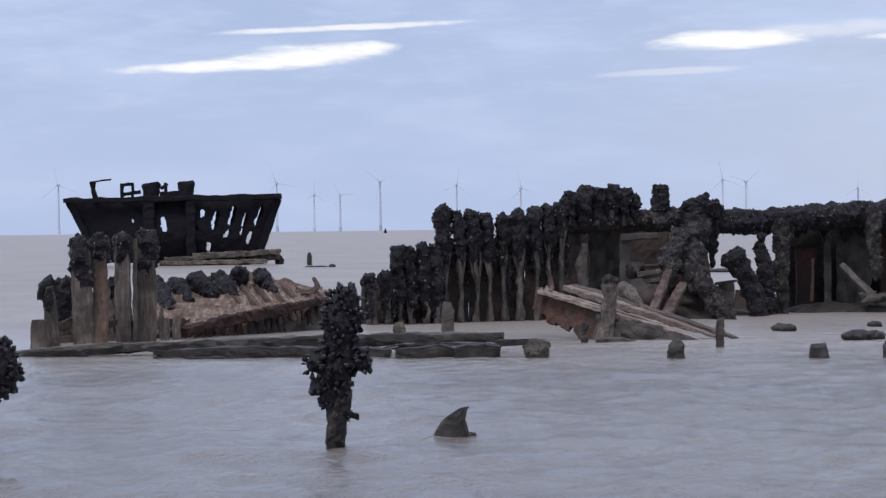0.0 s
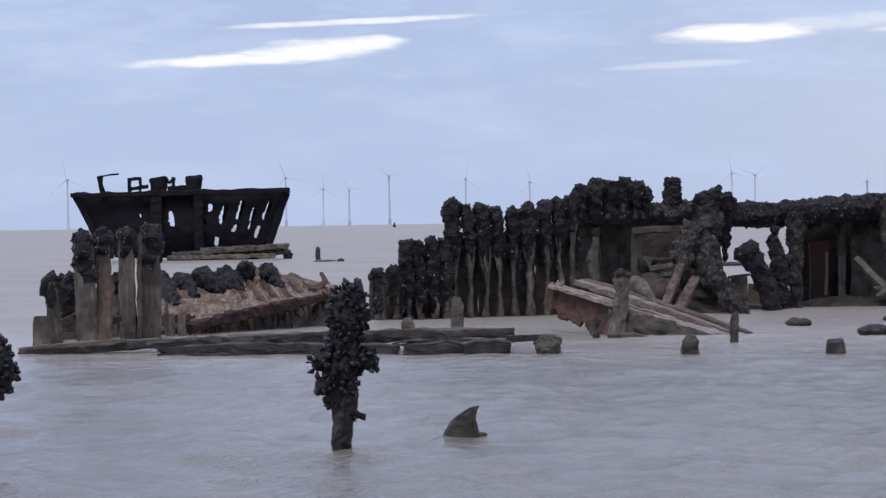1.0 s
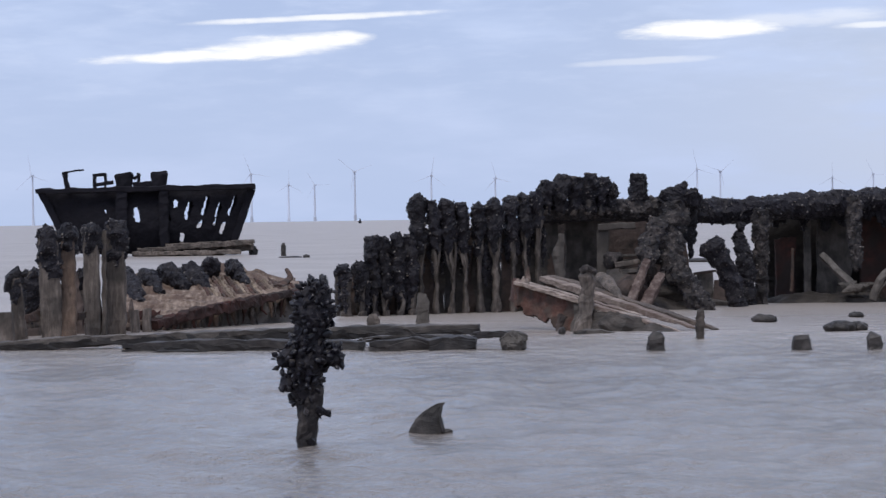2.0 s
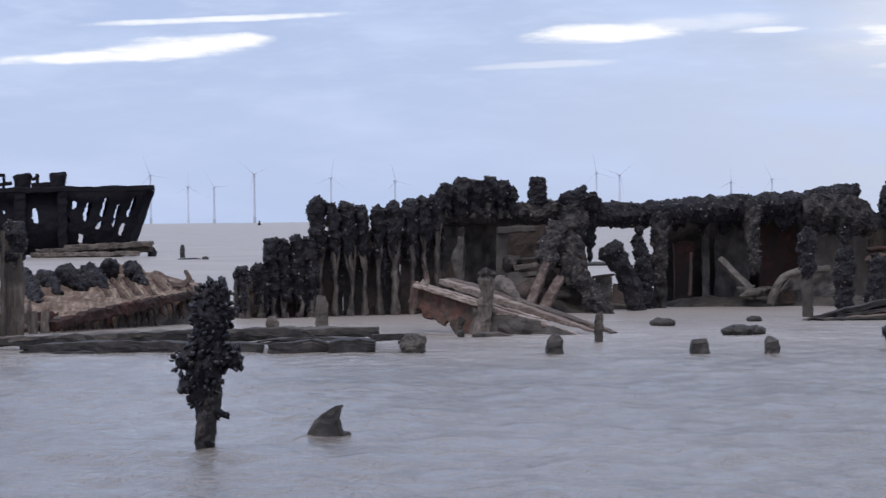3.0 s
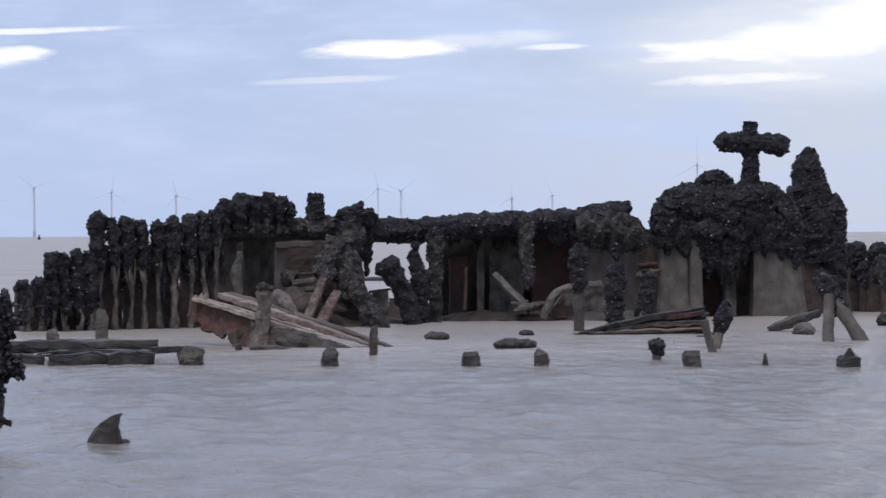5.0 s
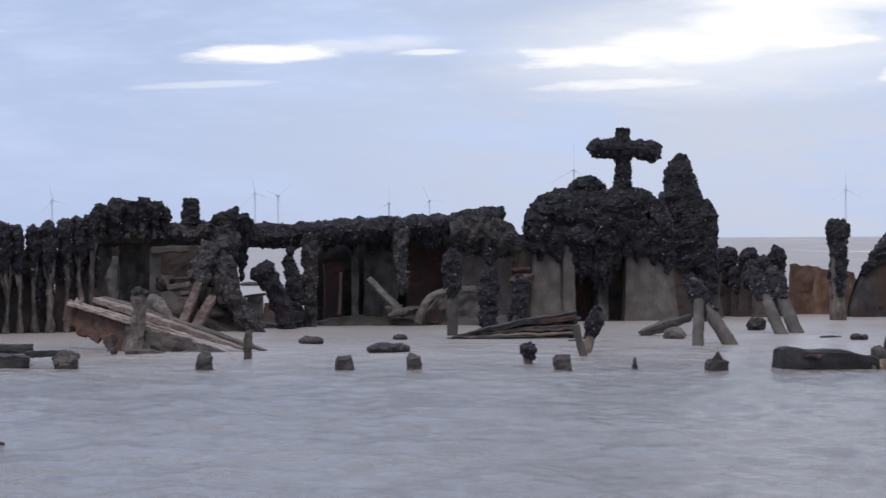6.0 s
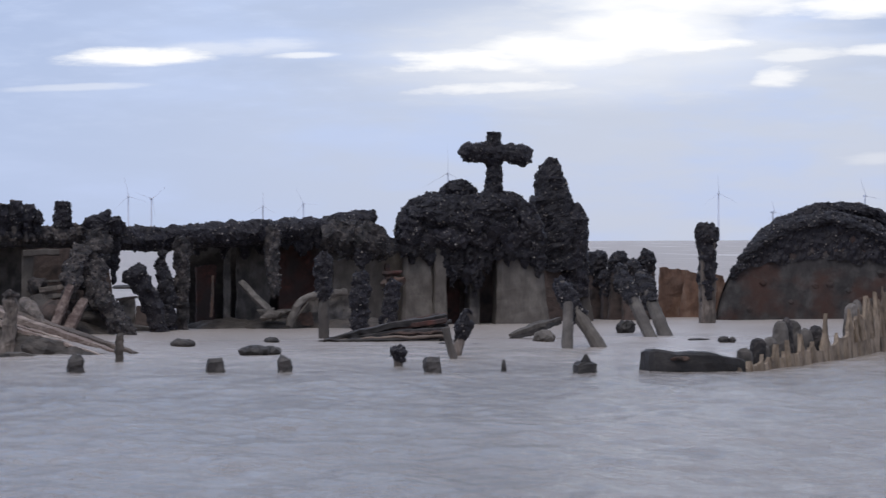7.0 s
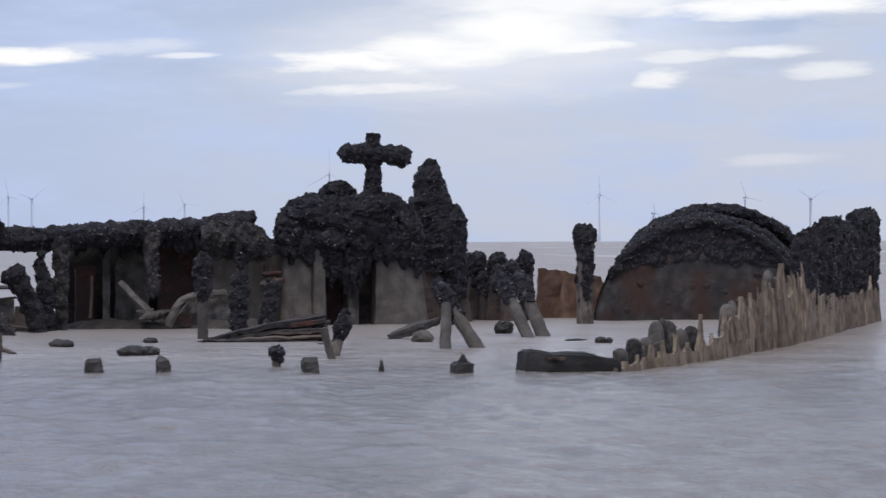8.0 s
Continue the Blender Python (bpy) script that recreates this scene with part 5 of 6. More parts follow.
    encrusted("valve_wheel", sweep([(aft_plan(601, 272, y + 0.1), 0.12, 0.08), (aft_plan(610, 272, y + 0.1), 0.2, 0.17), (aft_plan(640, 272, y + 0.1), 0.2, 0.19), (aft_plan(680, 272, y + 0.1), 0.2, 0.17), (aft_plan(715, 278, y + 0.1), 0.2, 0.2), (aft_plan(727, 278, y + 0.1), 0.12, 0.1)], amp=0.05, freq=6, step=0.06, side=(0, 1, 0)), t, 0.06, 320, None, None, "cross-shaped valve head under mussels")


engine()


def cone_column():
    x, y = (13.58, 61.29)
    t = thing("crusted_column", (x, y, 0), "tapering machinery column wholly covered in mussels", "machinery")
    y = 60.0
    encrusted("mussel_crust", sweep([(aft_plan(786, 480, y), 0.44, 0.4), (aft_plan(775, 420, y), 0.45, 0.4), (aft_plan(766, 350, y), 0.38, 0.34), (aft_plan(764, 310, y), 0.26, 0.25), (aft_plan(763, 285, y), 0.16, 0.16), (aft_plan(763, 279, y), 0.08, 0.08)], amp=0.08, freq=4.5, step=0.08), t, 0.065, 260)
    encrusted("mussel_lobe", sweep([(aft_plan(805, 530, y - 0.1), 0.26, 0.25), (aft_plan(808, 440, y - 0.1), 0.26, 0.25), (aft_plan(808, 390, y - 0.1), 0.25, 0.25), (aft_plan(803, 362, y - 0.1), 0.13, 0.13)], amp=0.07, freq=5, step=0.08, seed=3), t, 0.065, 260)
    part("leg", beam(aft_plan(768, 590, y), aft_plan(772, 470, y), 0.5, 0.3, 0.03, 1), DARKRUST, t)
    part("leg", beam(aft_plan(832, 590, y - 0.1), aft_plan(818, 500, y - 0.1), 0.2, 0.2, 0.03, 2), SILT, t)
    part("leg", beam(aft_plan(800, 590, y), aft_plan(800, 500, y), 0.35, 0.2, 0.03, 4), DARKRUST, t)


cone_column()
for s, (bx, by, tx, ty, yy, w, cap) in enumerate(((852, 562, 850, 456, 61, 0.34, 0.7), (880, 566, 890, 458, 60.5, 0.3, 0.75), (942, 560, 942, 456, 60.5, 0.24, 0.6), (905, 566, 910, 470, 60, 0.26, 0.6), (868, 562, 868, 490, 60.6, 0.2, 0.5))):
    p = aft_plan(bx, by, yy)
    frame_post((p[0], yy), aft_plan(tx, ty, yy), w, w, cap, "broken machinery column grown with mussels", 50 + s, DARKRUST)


def leaning_pipe(bottom, top, r, label, seed, head=0.0, mtl=None):
    t = thing("leaning_pipe", (bottom[0], bottom[1], 0), label, "pipe", "leaning pipes and logs in the water")
    b, q = Vector(bottom), Vector(top)
    b = b + (b - q).normalized() * 0.25
    part("pipe", sweep([(b, r, r), (q, r * 0.85, r * 0.85)], amp=0.012, freq=6, seed=seed, step=0.07), mtl or SILT, t)
    if head:
        k = q.lerp(b, 0.46)
        encrusted("mussel_cap", sweep([(k, r, r), (q.lerp(k, 0.7), r * 1.15, r * 1.15), (q.lerp(k, 0.35), r * 1.45, r * 1.45), (q + (q - b).normalized() * 0.05, r * 0.9, r * 0.9)], amp=0.05, freq=7, step=0.05, seed=seed), t, 0.055, 320)


leaning_pipe((10.38, 44.60, 0.03), (9.96, 45.20, 0.87), 0.1, "leaning grey pipe with mussel-grown upper end", 1, 1)
leaning_pipe((9.85, 44.20, -0.00), (10.00, 44.80, 0.60), 0.085, "upright grey pipe standing under a leaning pipe", 2)
leaning_pipe((12.19, 49.00, 0.00), (12.05, 50.50, 1.02), 0.1, "leaning grey pipe with mussel-grown upper end", 3, 1)
leaning_pipe((12.66, 50.00, 0.02), (12.63, 51.50, 0.92), 0.11, "leaning grey pipe with mussel-grown upper end", 4, 1)
leaning_pipe((7.60, 40.60, -0.00), (7.50, 40.60, 0.40), 0.06, "pale leaning log end in the water", 5)
leaning_pipe((7.89, 42.00, 0.02), (8.05, 42.00, 0.54), 0.075, "dark leaning log with mussel-grown end", 6, 1, TIMBER)
stone((12.43, 51.71), 0.3, 0.2, 0.3, "dark lump at the foot of a leaning pipe", 21)
stone((10.23, 47.58), 0.36, 0.16, 0.3, "rounded silt-covered stone under driftwood", 22, mtl=SILT)
low_timber((10.01, 49.00, 0.02), (10.85, 49.40, 0.27), 0.2, 0.13, "pale driftwood timber propped on a stone", 23, SILT)


def plank_heap():
    x, y = (7.90, 48.35)
    t = thing("plank_heap", (x, y, 0), "heap of dark rusty planks and rods lying in the water", "timber heap")
    tip, low, high = Vector((6.88, 48.40, 0.00)), Vector((8.79, 48.00, -0.02)), Vector((9.04, 49.00, 0.37))
    for i in range(17):
        f = i / 16
        b = low.lerp(high, f) + Vector((rng.uniform(-0.12, 0.06), 0, 0))
        a = tip.lerp(low.lerp(high, f), 0.05 + 0.55 * f * rng.random()) + Vector((0, rng.uniform(-0.25, 0.25), 0.01 * (i % 3)))
        b.y += rng.uniform(-0.3, 0.3)
        m = a.lerp(b, 0.55) + Vector((0, 0, rng.uniform(-0.03, 0.04)))
        w = rng.uniform(0.026, 0.05)
        part("plank", sweep([(a, w * 0.5, w), (m, w, w * 2), (b, w * 0.9, w * 1.8)], "box" if i % 2 else "round", seg=8, amp=0.02, freq=5, step=0.09, seed=i, side=(0, 0, 1)), (WETWOOD_SHADE, RUST, WETWOOD_SHADE, REDRUST, LOGWOOD)[i % 5], t)
    part("sunken_end", beam((8.57, 47.00, -0.01), (9.25, 46.60, -0.02), 0.05, 0.2, 0.02, 5, 0.4, side=(0, 0, 1)), WETWOOD_SHADE, t)


plank_heap()


# ---- boiler, pile and rusty plate ----
def boiler():
    cx, cy = (18.09, 59.60)
    t = thing("ship_boiler", (cx, cy, 0), "half-sunk cylindrical boiler, rusty grey end plate, mussel-covered crown", "boiler")
    R, zc = 2.12, -0.24

    def ring(rad, y):
        pts = []
        for i in range(81):
            a = math.pi * i / 80
            pts.append(Vector((cx + (y - cy) * 0.42 + rad * math.cos(a), y, zc + rad * math.sin(a))))
        return pts

    bm = bmesh.new()
    loops = [ring(R * f, cy - d) for f, d in ((0.05, 0.14), (0.3, 0.13), (0.5, 0.11), (0.7, 0.08), (0.85, 0.05), (0.96, 0.0), (1.0, -0.06))]
    vs = [[bm.verts.new(p + rnd(p, 2.5) * 0.03) for p in l] for l in loops]
    for a, b in zip(vs, vs[1:]):
        for i in range(80):
            bm.faces.new((a[i], b[i], b[i + 1], a[i + 1]))
    part("end_plate", bm, BOILER, t, "rust-streaked grey end plate")
    bm = bmesh.new()
    vs = [[bm.verts.new(p + rnd(p, 2) * 0.03) for p in ring(r, y)] for r, y in ((R, cy), (R + 0.03, cy + 0.8), (R + 0.05, cy + 1.7), (R + 0.05, cy + 2.6))]
    for a, b in zip(vs, vs[1:]):
        for i in range(80):
            bm.faces.new((a[i], b[i], b[i + 1], a[i + 1]))
    bmesh.ops.solidify(bm, geom=list(bm.faces), thickness=0.05)
    part("shell", bm, DARKRUST, t)
    for yy, rad, w, lo, hi in ((cy + 0.02, R - 0.06, 0.12, 0.16, 0.84), (cy + 0.5, R + 0.0, 0.14, 0.2, 0.8), (cy + 2.3, R + 0.2, 0.14, 0.2, 0.85)):
        stops = []
        for i in range(41):
            f = lo + (hi - lo) * i / 40
            a = math.pi * f
            k = 0.5 + 0.5 * min(1, 6 * min(i / 40, 1 - i / 40))
            stops.append(((cx + (yy - cy) * 0.42 + rad * math.cos(a), yy, zc + rad * math.sin(a)), w * k * 1.5, w * k))
        encrusted("mussel_rim", sweep(stops, amp=0.05, freq=5, step=0.12, side=(0, 1, 0)), t, 0.06, 300)
    # mussels above the tideline on the end plate
    bm = bmesh.new()
    vs = []
    for j in range(9):
        row = []
        for i in range(61):
            u = -1 + 2 * i / 60
            lo = 1.12 + 0.12 * noise.noise(Vector((u * 7, 0, 2))) - 0.15 * abs(u)
            half = math.sqrt(max(0.01, R * R - (lo - zc) ** 2))
            x = u * half * 0.99
            hi = zc + math.sqrt(max(0.0, R * R - x * x))
            z = min(lo, hi) + (hi - min(lo, hi)) * j / 8
            p = Vector((cx + x, cy - 0.16 + 0.08 * math.hypot(x, z - zc) / R, z))
            row.append(bm.verts.new(p + rnd(p, 5) * 0.05))
        vs.append(row)
    for a, b in zip(vs, vs[1:]):
        for i in range(60):
            bm.faces.new((a[i], a[i + 1], b[i + 1], b[i]))
    bmesh.ops.recalc_face_normals(bm, faces=list(bm.faces))
    if sum(f.normal.y for f in bm.faces) > 0:
        bmesh.ops.reverse_faces(bm, faces=list(bm.faces))
    encrusted("mussel_sheet", bm, t, 0.06, 190)
    for i in range(16):
        a, f = math.pi * (0.12 + 0.76 * (i % 8 + 0.3 * rng.random()) / 7), 0.42 + 0.3 * (i // 8)
        p = (cx + R * f * math.cos(a), cy - 0.13 + 0.1 * f, zc + R * f * math.sin(a))
        if p[2] > 0.15:
            part("stay_bolt", blob(p, (0.075, 0.05, 0.07), 0.02, 10, 3, i), BOILER, t)


BOILER = material("boiler_plate", [(0.016, 0.014, 0.014), (0.038, 0.034, 0.033), (0.075, 0.069, 0.066)], 0.82, 4.5, 11, 0.9, 12, stretch=(1, 1, 0.8), stain=((0.052, 0.024, 0.017), 0.85), stain_scale=1.7)
boiler()
t = frame_post((15.27, 57.44), (15.25, 57.40, 1.70), 0.26, 0.26, 1.45, "lone pile thickly grown with mussels above the tideline", 60)
encrusted("mussel_head", sweep([((15.27, 57.40, 1.30), 0.1, 0.1), ((15.26, 57.40, 1.52), 0.22, 0.2), ((15.25, 57.40, 1.66), 0.23, 0.2), ((15.25, 57.40, 1.80), 0.12, 0.1)], amp=0.05, freq=6, step=0.05, seed=5), t, 0.06, 260)
panel("rusty_plate", (15.47, 62.00, -0.02), (17.16, 62.40, -0.08), (16.85, 62.40, 0.79), (15.53, 62.00, 0.98), BRIGHTRUST, "curved orange rusted plate beside the boiler", 20, 0.06, 0.06)
panel("rusty_plate", (15.82, 61.80, -0.05), (16.66, 61.80, -0.06), (16.58, 61.80, 0.75), (15.99, 61.80, 0.89), BRIGHTRUST, "rusted plate leaning on the boiler", 21, 0.06, 0.04)


# ---- side of the hull running away on the boiler's side ----
def scallop(p, q, hp, hq, low, seed):
    """A worn plank between two frames, its top scooped out between the points left at both ends."""
    bm = bmesh.new()
    a, b = Vector((*p, 0)), Vector((*q, 0))
    along = (b - a).normalized()
    out = Vector((along.y, -along.x, 0))
    nu, nv = 20, 9
    gap = 0.1 if seed > 15 else (0.05 if seed > 8 else 0.0)
    tilt = -0.2 if 10 < seed < 20 else 0.0
    power = 4.4 + 2.6 * noise.noise(Vector((seed * 3.1, 1, 1)))
    grid = []
    for j in range(nv + 1):
        row = []
        for i in range(nu + 1):
            u, v = i / nu, j / nv
            end = hp if u < 0.5 else hq
            top = low + (end - low) * abs(2 * u - 1) ** max(2.6, power)
            z = -0.25 + (top + 0.25) * v
            c = a.lerp(b, gap + (1 - 2 * gap) * u)
            ridge = 0.04 * noise.noise(Vector((c.x * 13, c.y * 13, z * 1.2 + seed))) + 0.03 * noise.noise(Vector((c.x * 4, c.y * 4, z * 2)))
            row.append(c + along * tilt * v * top + out * (ridge + 0.05 * (1 - v)) + along * 0.04 * noise.noise(Vector((c.x, z * 5, seed))) + Vector((0, 0, z)))
        grid.append(row)
    front = [[bm.verts.new(p) for p in row] for row in grid]
    rear = [[bm.verts.new(p - out * (0.12 - 0.08 * j / nv)) for p in row] for j, row in enumerate(grid)]
    for j in range(nv):
        for i in range(nu):
            bm.faces.new((front[j][i], front[j][i + 1], front[j + 1][i + 1], front[j + 1][i]))
            bm.faces.new((rear[j][i + 1], rear[j][i], rear[j + 1][i], rear[j + 1][i + 1]))
        bm.faces.new((front[j + 1][0], rear[j + 1][0], rear[j][0], front[j][0]))
        bm.faces.new((front[j][nu], rear[j][nu], rear[j + 1][nu], front[j + 1][nu]))
    for i in range(nu):
        bm.faces.new((front[nv][i], front[nv][i + 1], rear[nv][i + 1], rear[nv][i]))
    return bm


def fence():
    t = thing("stave_hull", (11.80, 38.25, 0.00), "hull remains worn to sandy pointed staves, partly mussel-grown", "hull side")
    lower = [
        ((9.99, 35.52), (10.19, 35.83), 0.05, 0.11, 0.03),
        ((10.19, 35.83), (10.44, 36.21), 0.11, 0.17, 0.05),
        ((10.44, 36.21), (10.61, 36.46), 0.17, 0.13, 0.06),
        ((10.61, 36.46), (10.76, 36.69), 0.13, 0.27, 0.08),
        ((10.76, 36.69), (10.89, 36.89), 0.27, 0.18, 0.11),
        ((10.89, 36.89), (10.99, 37.03), 0.18, 0.31, 0.12),
        ((10.99, 37.03), (11.25, 37.42), 0.31, 0.37, 0.14),
        ((11.25, 37.42), (11.56, 37.90), 0.37, 0.26, 0.15),
        ((11.56, 37.90), (11.83, 38.31), 0.26, 0.59, 0.14),
        ((11.83, 38.31), (12.17, 38.98), 0.59, 0.33, 0.18),
        ((12.17, 38.98), (12.60, 39.82), 0.33, 0.61, 0.26),
        ((12.60, 39.82), (12.86, 40.33), 0.61, 0.51, 0.35),
        ((12.86, 40.33), (13.17, 40.92), 0.51, 0.76, 0.43),
        ((13.17, 40.92), (13.54, 41.65), 0.76, 0.80, 0.41)]
    upper = [
        ((13.54, 41.65), (13.83, 42.20), 0.80, 0.69, 0.42),
        ((13.83, 42.20), (14.10, 42.72), 0.69, 0.94, 0.47),
        ((14.10, 42.72), (14.37, 43.26), 0.94, 0.83, 0.61),
        ((14.37, 43.26), (14.70, 43.90), 0.83, 1.17, 0.67),
        ((14.70, 43.90), (15.11, 44.74), 1.17, 0.99, 0.68),
        ((15.11, 44.74), (15.57, 45.78), 0.99, 0.96, 0.74),
        ((15.57, 45.78), (16.30, 47.39), 0.96, 0.99, 0.78),
        ((16.30, 47.39), (16.86, 48.64), 0.99, 0.66, 0.63),
        ((16.86, 48.64), (17.45, 49.95), 0.66, 0.65, 0.62),
        ((17.45, 49.95), (18.15, 51.50), 0.65, 0.59, 0.57),
        ((18.15, 51.50), (18.93, 53.26), 0.59, 0.60, 0.57),
        ((18.93, 53.26), (19.73, 55.03), 0.60, 0.63, 0.56),
        ((19.73, 55.03), (20.44, 56.60), 0.63, 0.85, 0.60),
        ((20.44, 56.60), (20.94, 57.69), 0.85, 0.71, 0.61)]
    for i, (p, q, hp, hq, low) in enumerate(lower + upper):
        part("stave", scallop(p, q, hp, hq, low, i), SAND, t)
    # thin worn points left standing between the staves
    a, b = Vector((12.7, 40.0, 0)), Vector((15.5, 45.6, 0))
    for i in range(20):
        f = (i + rng.uniform(-0.35, 0.35)) / 19
        p = a.lerp(b, f) + Vector((0.04, 0.03, 0))
        h = 0.42 + 0.5 * f + rng.uniform(0.02, 0.26)
        k = rng.uniform(0.028, 0.05)
        part("spike", sweep([(p + Vector((0, 0, 0.2)), k * 1.0, 0.05), (p + Vector((-0.02, -0.02, h * 0.6)), k * 0.8, 0.045), (p + Vector((-0.05, -0.07, h * 0.85)), k * 0.55, 0.03), (p + Vector((-0.08, -0.12, h)), k * 0.25, 0.012)], seg=8, amp=0.015, freq=8, step=0.06, seed=i), SAND, t)
    for i, (x, y, h, w) in enumerate([(20.68, 57.34, 1.75, 0.14), (20.58, 57.12, 2.04, 0.14), (17.71, 50.74, 1.73, 0.14), (15.70, 46.27, 1.58, 0.14), (16.20, 47.37, 1.67, 0.14), (16.82, 48.76, 1.79, 0.14), (17.33, 49.89, 1.87, 0.14), (17.95, 51.26, 1.88, 0.14), (18.55, 52.61, 1.81, 0.14), (19.11, 53.84, 1.97, 0.14), (19.73, 55.23, 2.04, 0.14), (20.34, 56.58, 2.08, 0.14), (15.93, 46.77, 1.37, 0.14), (17.07, 49.32, 1.45, 0.14), (18.23, 51.88, 1.45, 0.14)]):
        encrusted("mussel_head", sweep([((x, y, h * 0.28), w * 0.6, 0.12), ((x, y, h * 0.6), w * 0.95, 0.17), ((x, y, h * 0.9), w, 0.18), ((x, y, h), w * 0.6, 0.1)], amp=0.06, freq=5.5, step=0.07, seed=i), t, 0.06, 260)
    for i, (x, y, h, w) in enumerate([(10.27, 36.36, 0.23, 0.10), (10.52, 36.73, 0.34, 0.10), (10.78, 37.12, 0.34, 0.10), (11.00, 37.44, 0.52, 0.10), (11.14, 37.66, 0.55, 0.09), (11.29, 37.88, 0.53, 0.10), (11.56, 38.29, 0.41, 0.09), (11.77, 38.60, 0.44, 0.10), (12.80, 40.49, 0.66, 0.10), (13.00, 40.88, 0.71, 0.08), (13.46, 41.77, 0.70, 0.08), (13.76, 42.35, 0.65, 0.08), (14.24, 43.26, 1.08, 0.10), (14.53, 43.84, 0.98, 0.09), (15.04, 44.82, 0.89, 0.09), (10.66, 36.94, 0.25, 0.08)]):
        part("inner_rib", sweep([((x, y, -0.2), w, 0.09), ((x, y, h * 0.55), w, 0.09), ((x, y, h * 0.82), w * 0.9, 0.085), ((x, y, h * 0.95), w * 0.62, 0.06), ((x, y, h), w * 0.2, 0.02)], seg=14, amp=0.02, freq=7, step=0.04, seed=i), BARNACLE if i % 3 == 1 else MUCK, t, "rounded grey inner rib")


fence()


def bow_log():
    p, q = Vector((8.91, 35.60, 0.13)), Vector((10.05, 35.70, 0.07))
    t = thing("sunken_beam", (p.x, p.y, 0), "heavy dark squared timber lying in the water", "timber")
    part("timber", sweep([(p, 0.1, 0.16), (p.lerp(q, 0.05), 0.125, 0.2), (p.lerp(q, 0.6), 0.12, 0.2), (q, 0.06, 0.14)], "box", amp=0.035, freq=3.5, step=0.05, side=(0, 0, 1)), WETWOOD_SHADE, t)
    part("worn_patch", blob((p.x + 0.35, p.y - 0.19, 0.16), (0.12, 0.02, 0.025), 0.015, 12, 3), RUST, t)


bow_log()


# ---- second wreck, far out ----
def far_plan(u, v, y):
    """The far hull: u along, v down, in the units of its elevation drawing."""
    return (-12.08 + (u - 310) * 0.02548 + (y - 152.0) * -0.0790, y, 1.533 + (v - 410) * -0.02548 + (u - 310) * -0.00033)


def far_hull():
    x, y = (-12.56, 157.78)
    y = 152.0
    t = thing("wrecked_hull", (x, y, 0), "black rusted half of a second wreck with slanting gaps", "shipwreck")
    holes = [(0.444, 0.602, 0.0180, 0.133, 0.000), (0.643, 0.779, 0.0171, 0.062, 0.000), (0.715, 0.673, 0.0206, 0.150, 0.053), (0.797, 0.735, 0.0173, 0.177, 0.037), (0.865, 0.673, 0.0147, 0.124, 0.035), (0.932, 0.743, 0.0144, 0.177, 0.040), (0.692, 0.257, 0.0167, 0.080, 0.000), (0.785, 0.469, 0.0156, 0.071, 0.070), (0.865, 0.487, 0.0124, 0.062, 0.026), (0.913, 0.407, 0.0159, 0.106, 0.031), (0.622, 0.549, 0.0122, 0.053, -0.082), (0.285, 0.664, 0.0059, 0.027, 0.000)]
    part("hull_side", slab((-15.46, 152.00, 0.15), (-8.48, 152.00, 0.06), (-7.42, 152.00, 2.95), (-16.90, 152.00, 3.02), 0.25, 190, 64, 0.05, 0.0, 2, [(u, v, su * 0.84, sv * 0.9, slant) for u, v, su, sv, slant in holes], 0.6), BLACKIRON, t)
    part("sheer_rail", sweep([((-17.0, 151.60, 2.98), 0.2, 0.1), ((-13.54, 151.40, 3.0), 0.22, 0.11), ((-9.73, 151.40, 3.02), 0.22, 0.11), ((-7.25, 151.60, 3.08), 0.2, 0.12)], "box", amp=0.08, freq=1.5, step=0.25, side=(0, 1, 0)), BLACKIRON, t)
    part("stem_post", sweep([((-8.38, 152.00, 0.16), 0.16, 0.16), ((-7.42, 152.00, 2.95), 0.16, 0.16)], "box", amp=0.05, freq=2, step=0.2), BLACKIRON, t)
    part("stem_post", sweep([((-15.66, 152.00, 0.56), 0.16, 0.16), ((-16.90, 152.00, 3.02), 0.16, 0.16)], "box", amp=0.05, freq=2, step=0.2), BLACKIRON, t)
    for i, (bx, tx) in enumerate(((348, 352), (372, 392), (396, 422), (420, 446), (440, 470))):
        part("frame_rib", beam(far_plan(bx, 464, 152.4), far_plan(tx, 352, 152.4), 0.2, 0.2, 0.05, i), BLACKIRON, t)
    part("pillar", beam(far_plan(262, 466, 151.4), far_plan(264, 352, 151.4), 0.5, 0.3, 0.06, 9), BLACKIRON, t)
    part("pillar", beam(far_plan(338, 466, 151.4), far_plan(338, 352, 151.4), 0.4, 0.3, 0.06, 10), BLACKIRON, t)
    for i, (x0, x1, y0) in enumerate(((253, 284, 324), (318, 345, 322))):
        part("bitt", sweep([(far_plan((x0 + x1) / 2, 354, 151.8), (x1 - x0) / 2 * 0.025, 0.4), (far_plan((x0 + x1) / 2, y0 + 4, 151.8), (x1 - x0) / 2 * 0.026, 0.4), (far_plan((x0 + x1) / 2, y0, 151.8), (x1 - x0) / 2 * 0.022, 0.3)], amp=0.1, freq=1.6, step=0.15, seed=i), BLACKIRON, t)
    part("davit", sweep([(far_plan(170, 352, 151.8), 0.13, 0.13), (far_plan(166, 335, 151.8), 0.1, 0.1), (far_plan(165, 322, 151.8), 0.12, 0.12)], amp=0.04, freq=3), BLACKIRON, t)
    part("davit_arm", beam(far_plan(161, 323, 151.8), far_plan(198, 318, 151.8), 0.08, 0.08, 0.02, 3, side=(0, 0, 1)), BLACKIRON, t)
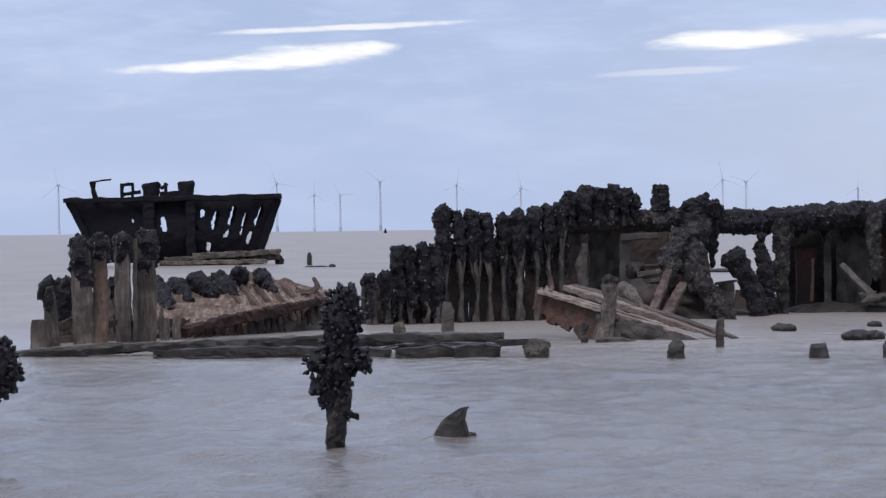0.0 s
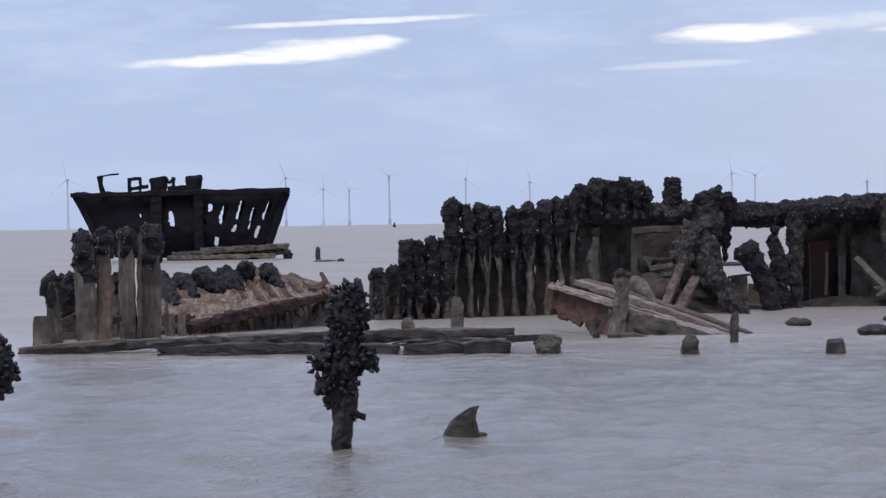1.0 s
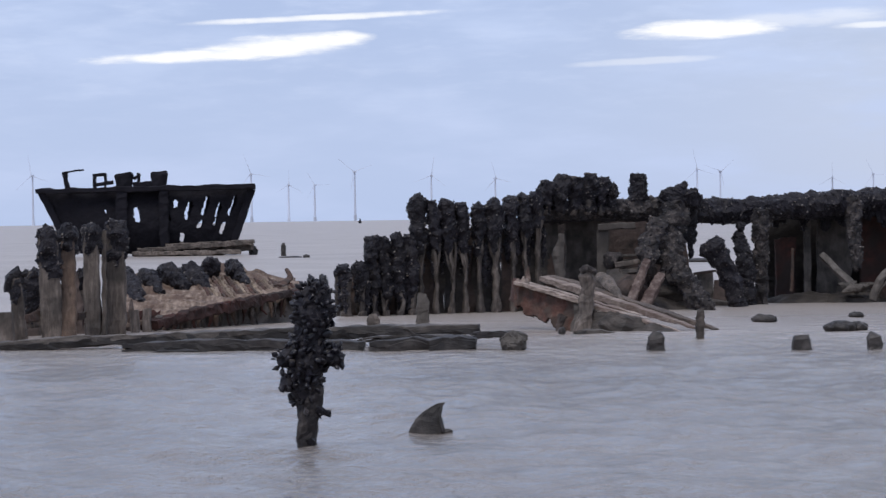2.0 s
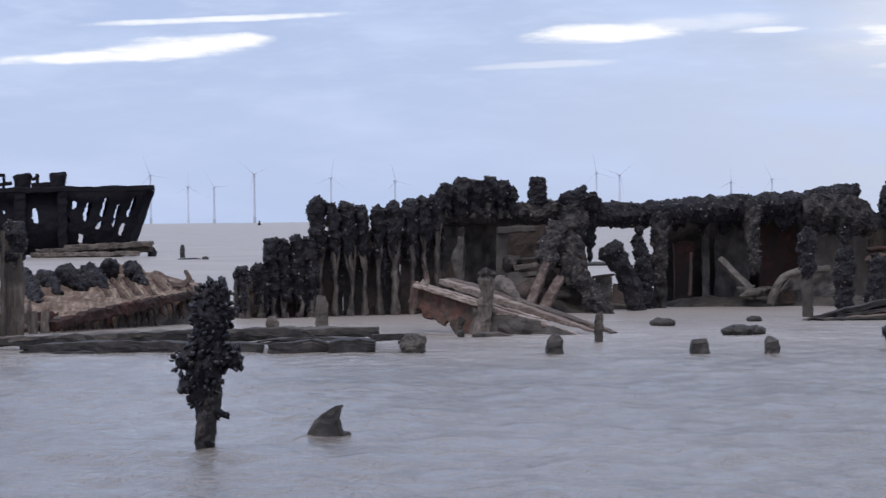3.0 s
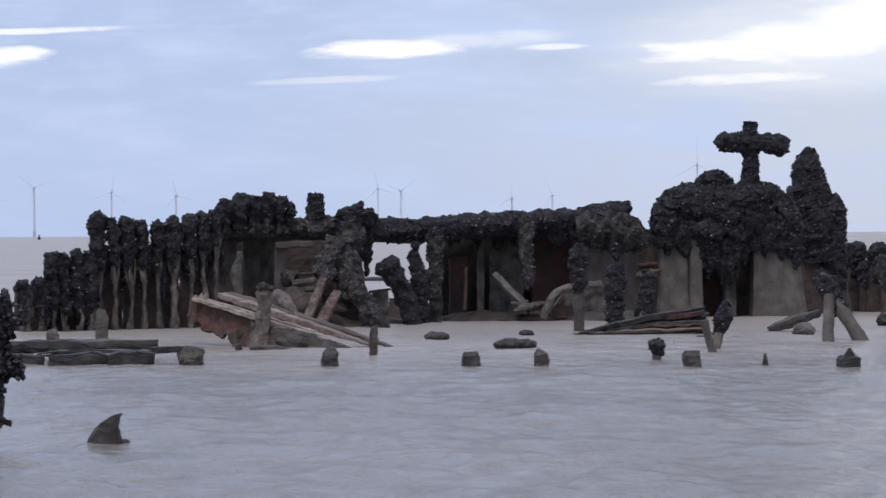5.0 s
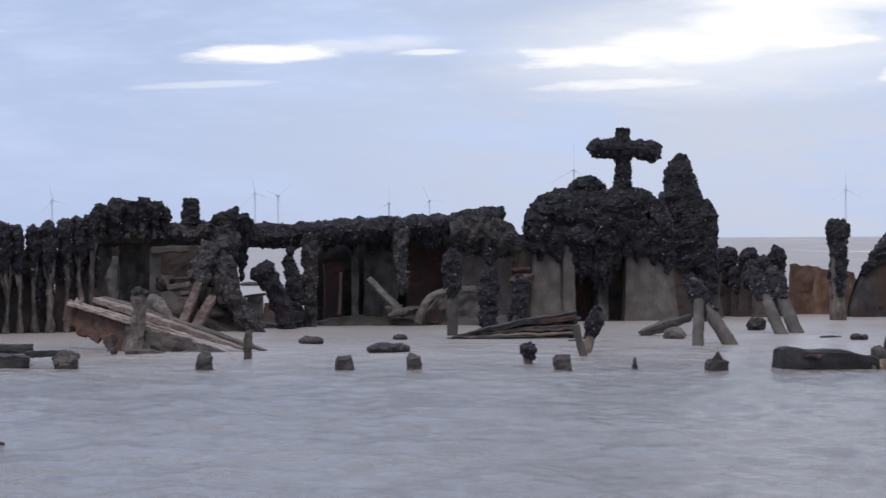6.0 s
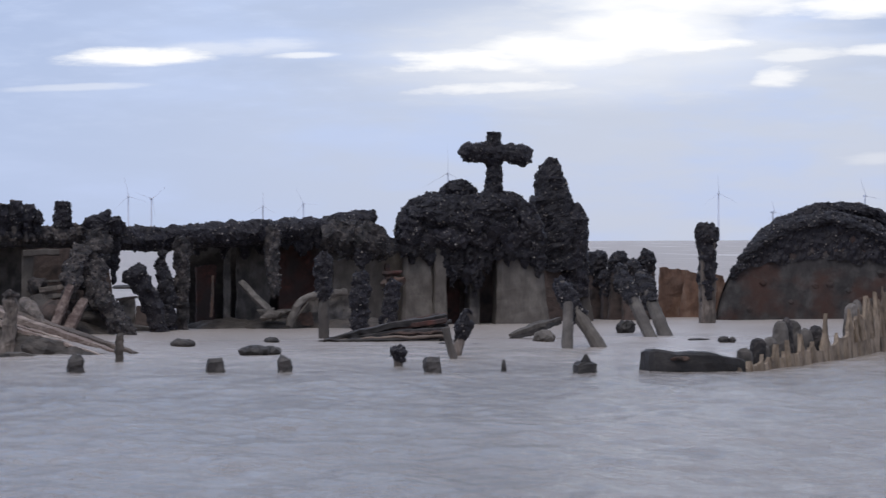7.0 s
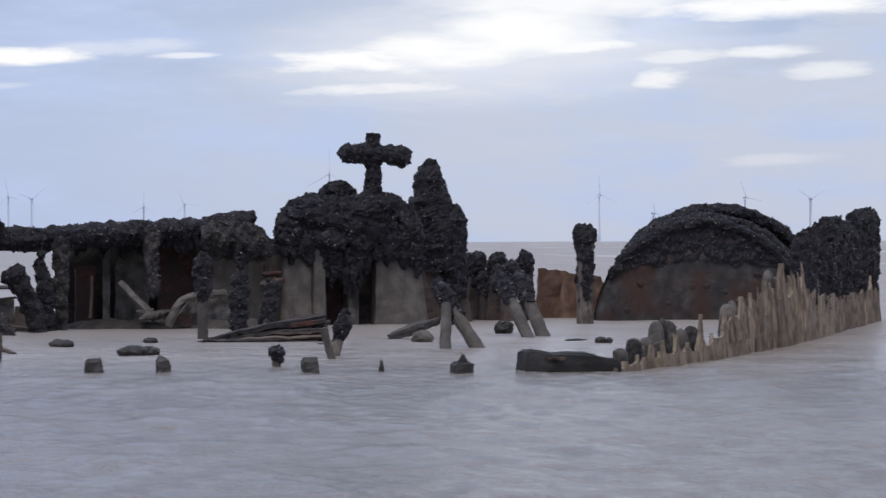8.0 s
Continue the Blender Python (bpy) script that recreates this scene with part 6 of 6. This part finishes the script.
    for a, b, w in (((217, 352), (217, 327), 0.16), ((214, 328), (238, 326), 0.14), ((236, 352), (236, 328), 0.12), ((286, 335), (297, 326), 0.14), ((294, 352), (294, 324), 0.14), ((215, 345), (250, 340), 0.16), ((284, 346), (320, 344), 0.3)):
        part("deck_fitting", beam(far_plan(*a, 151.8), far_plan(*b, 151.8), w, w, 0.03, a[0], side=(0.7, 0, 0.7)), BLACKIRON, t)
    for i, (a, b, h) in enumerate((((282, 466), (470, 462), 0.2), ((290, 460), (492, 446), 0.18), ((340, 452), (495, 444), 0.16), ((300, 470), (440, 469), 0.2), ((400, 460), (494, 454), 0.3))):
        part("fallen_plank", beam(far_plan(*a, 150.5 + 0.2 * i), far_plan(*b, 150.5 + 0.2 * i), h, 0.5, 0.06, i, side=(0, 0, 1)), TIMBER, t)


far_hull()
stone((-7.38, 151.37), 0.36, 0.42, 0.5, "upright stone beside the far wreck", 31)
stump((-5.75, 144.72), 0.55, 0.2, "dark pile far out in the water", 20)
stone((-4.52, 136.88), 0.28, 0.12, 0.4, "low dark stone lying far out", 32)
stone((-5.19, 137.65), 1.0, 0.06, 0.6, "low dark shoal far out", 33)
stone((8.95, 107.11), 1.0, 0.12, 0.6, "low dark shoal seen through the hull", 34)


def buoy():
    x, y, z = (-23.82, 1400.0, 1.14)
    t = thing("channel_buoy", (x, y, 0), "small dark channel buoy near the horizon", "buoy")
    part("body", sweep([((x, y, -0.5), 0.7, 0.7), ((x, y, 0.8), 0.6, 0.6), ((x, y, 1.2), 0.25, 0.25), ((x, y, 1.9), 0.3, 0.3)], amp=0.02), BLACKIRON, t)


buoy()


# ---- wind farm ----
def turbine(x, y, hub, turn, yaw):
    t = thing("wind_turbine", (x, y, 0), "pale three-bladed wind turbine standing in the sea", "wind turbine", "offshore wind farm")
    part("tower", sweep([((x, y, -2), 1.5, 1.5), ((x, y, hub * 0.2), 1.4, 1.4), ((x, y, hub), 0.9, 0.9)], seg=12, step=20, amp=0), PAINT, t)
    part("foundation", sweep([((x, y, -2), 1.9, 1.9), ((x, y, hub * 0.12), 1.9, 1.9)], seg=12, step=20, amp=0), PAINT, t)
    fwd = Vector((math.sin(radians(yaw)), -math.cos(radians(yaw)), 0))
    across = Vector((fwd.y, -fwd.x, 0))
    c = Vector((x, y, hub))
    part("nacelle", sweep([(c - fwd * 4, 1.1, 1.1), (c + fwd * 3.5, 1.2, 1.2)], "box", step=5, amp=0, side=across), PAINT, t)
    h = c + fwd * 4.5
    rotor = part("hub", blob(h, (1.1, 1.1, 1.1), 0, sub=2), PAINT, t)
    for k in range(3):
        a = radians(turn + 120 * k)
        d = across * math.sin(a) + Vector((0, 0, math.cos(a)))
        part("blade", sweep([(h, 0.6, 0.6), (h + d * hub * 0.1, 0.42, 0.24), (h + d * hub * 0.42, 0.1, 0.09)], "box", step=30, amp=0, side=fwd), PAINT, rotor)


for i, (p, turn, yaw) in enumerate([
    ((-484, 4272, 62.7), 10, -11),
    ((-210, 4294, 61.6), 20, -2),
    ((-163, 4296, 46.7), 0, 10),
    ((-130, 4297, 46.3), 30, 2),
    ((-79, 4298, 62.1), 50, -11),
    ((18, 4299, 56.5), -8, 4),
    ((99, 4298, 51.2), 15, 15),
    ((354, 4284, 59.1), 12, 1),
    ((383, 4282, 55.9), 70, 11),
    ((523, 4267, 46.1), 0, -6),
    ((574, 4261, 49.3), 25, -12),
    ((755, 4231, 87.1), 0, -11),
    ((1089, 4158, 59.4), 4, -2),
    ((1155, 4140, 35.6), 15, 17),
    ((1266, 4108, 55.1), 20, 4),
    ((1344, 4083, 53.3), 60, 6)]):
    turbine(p[0], p[1], p[2], turn, yaw)
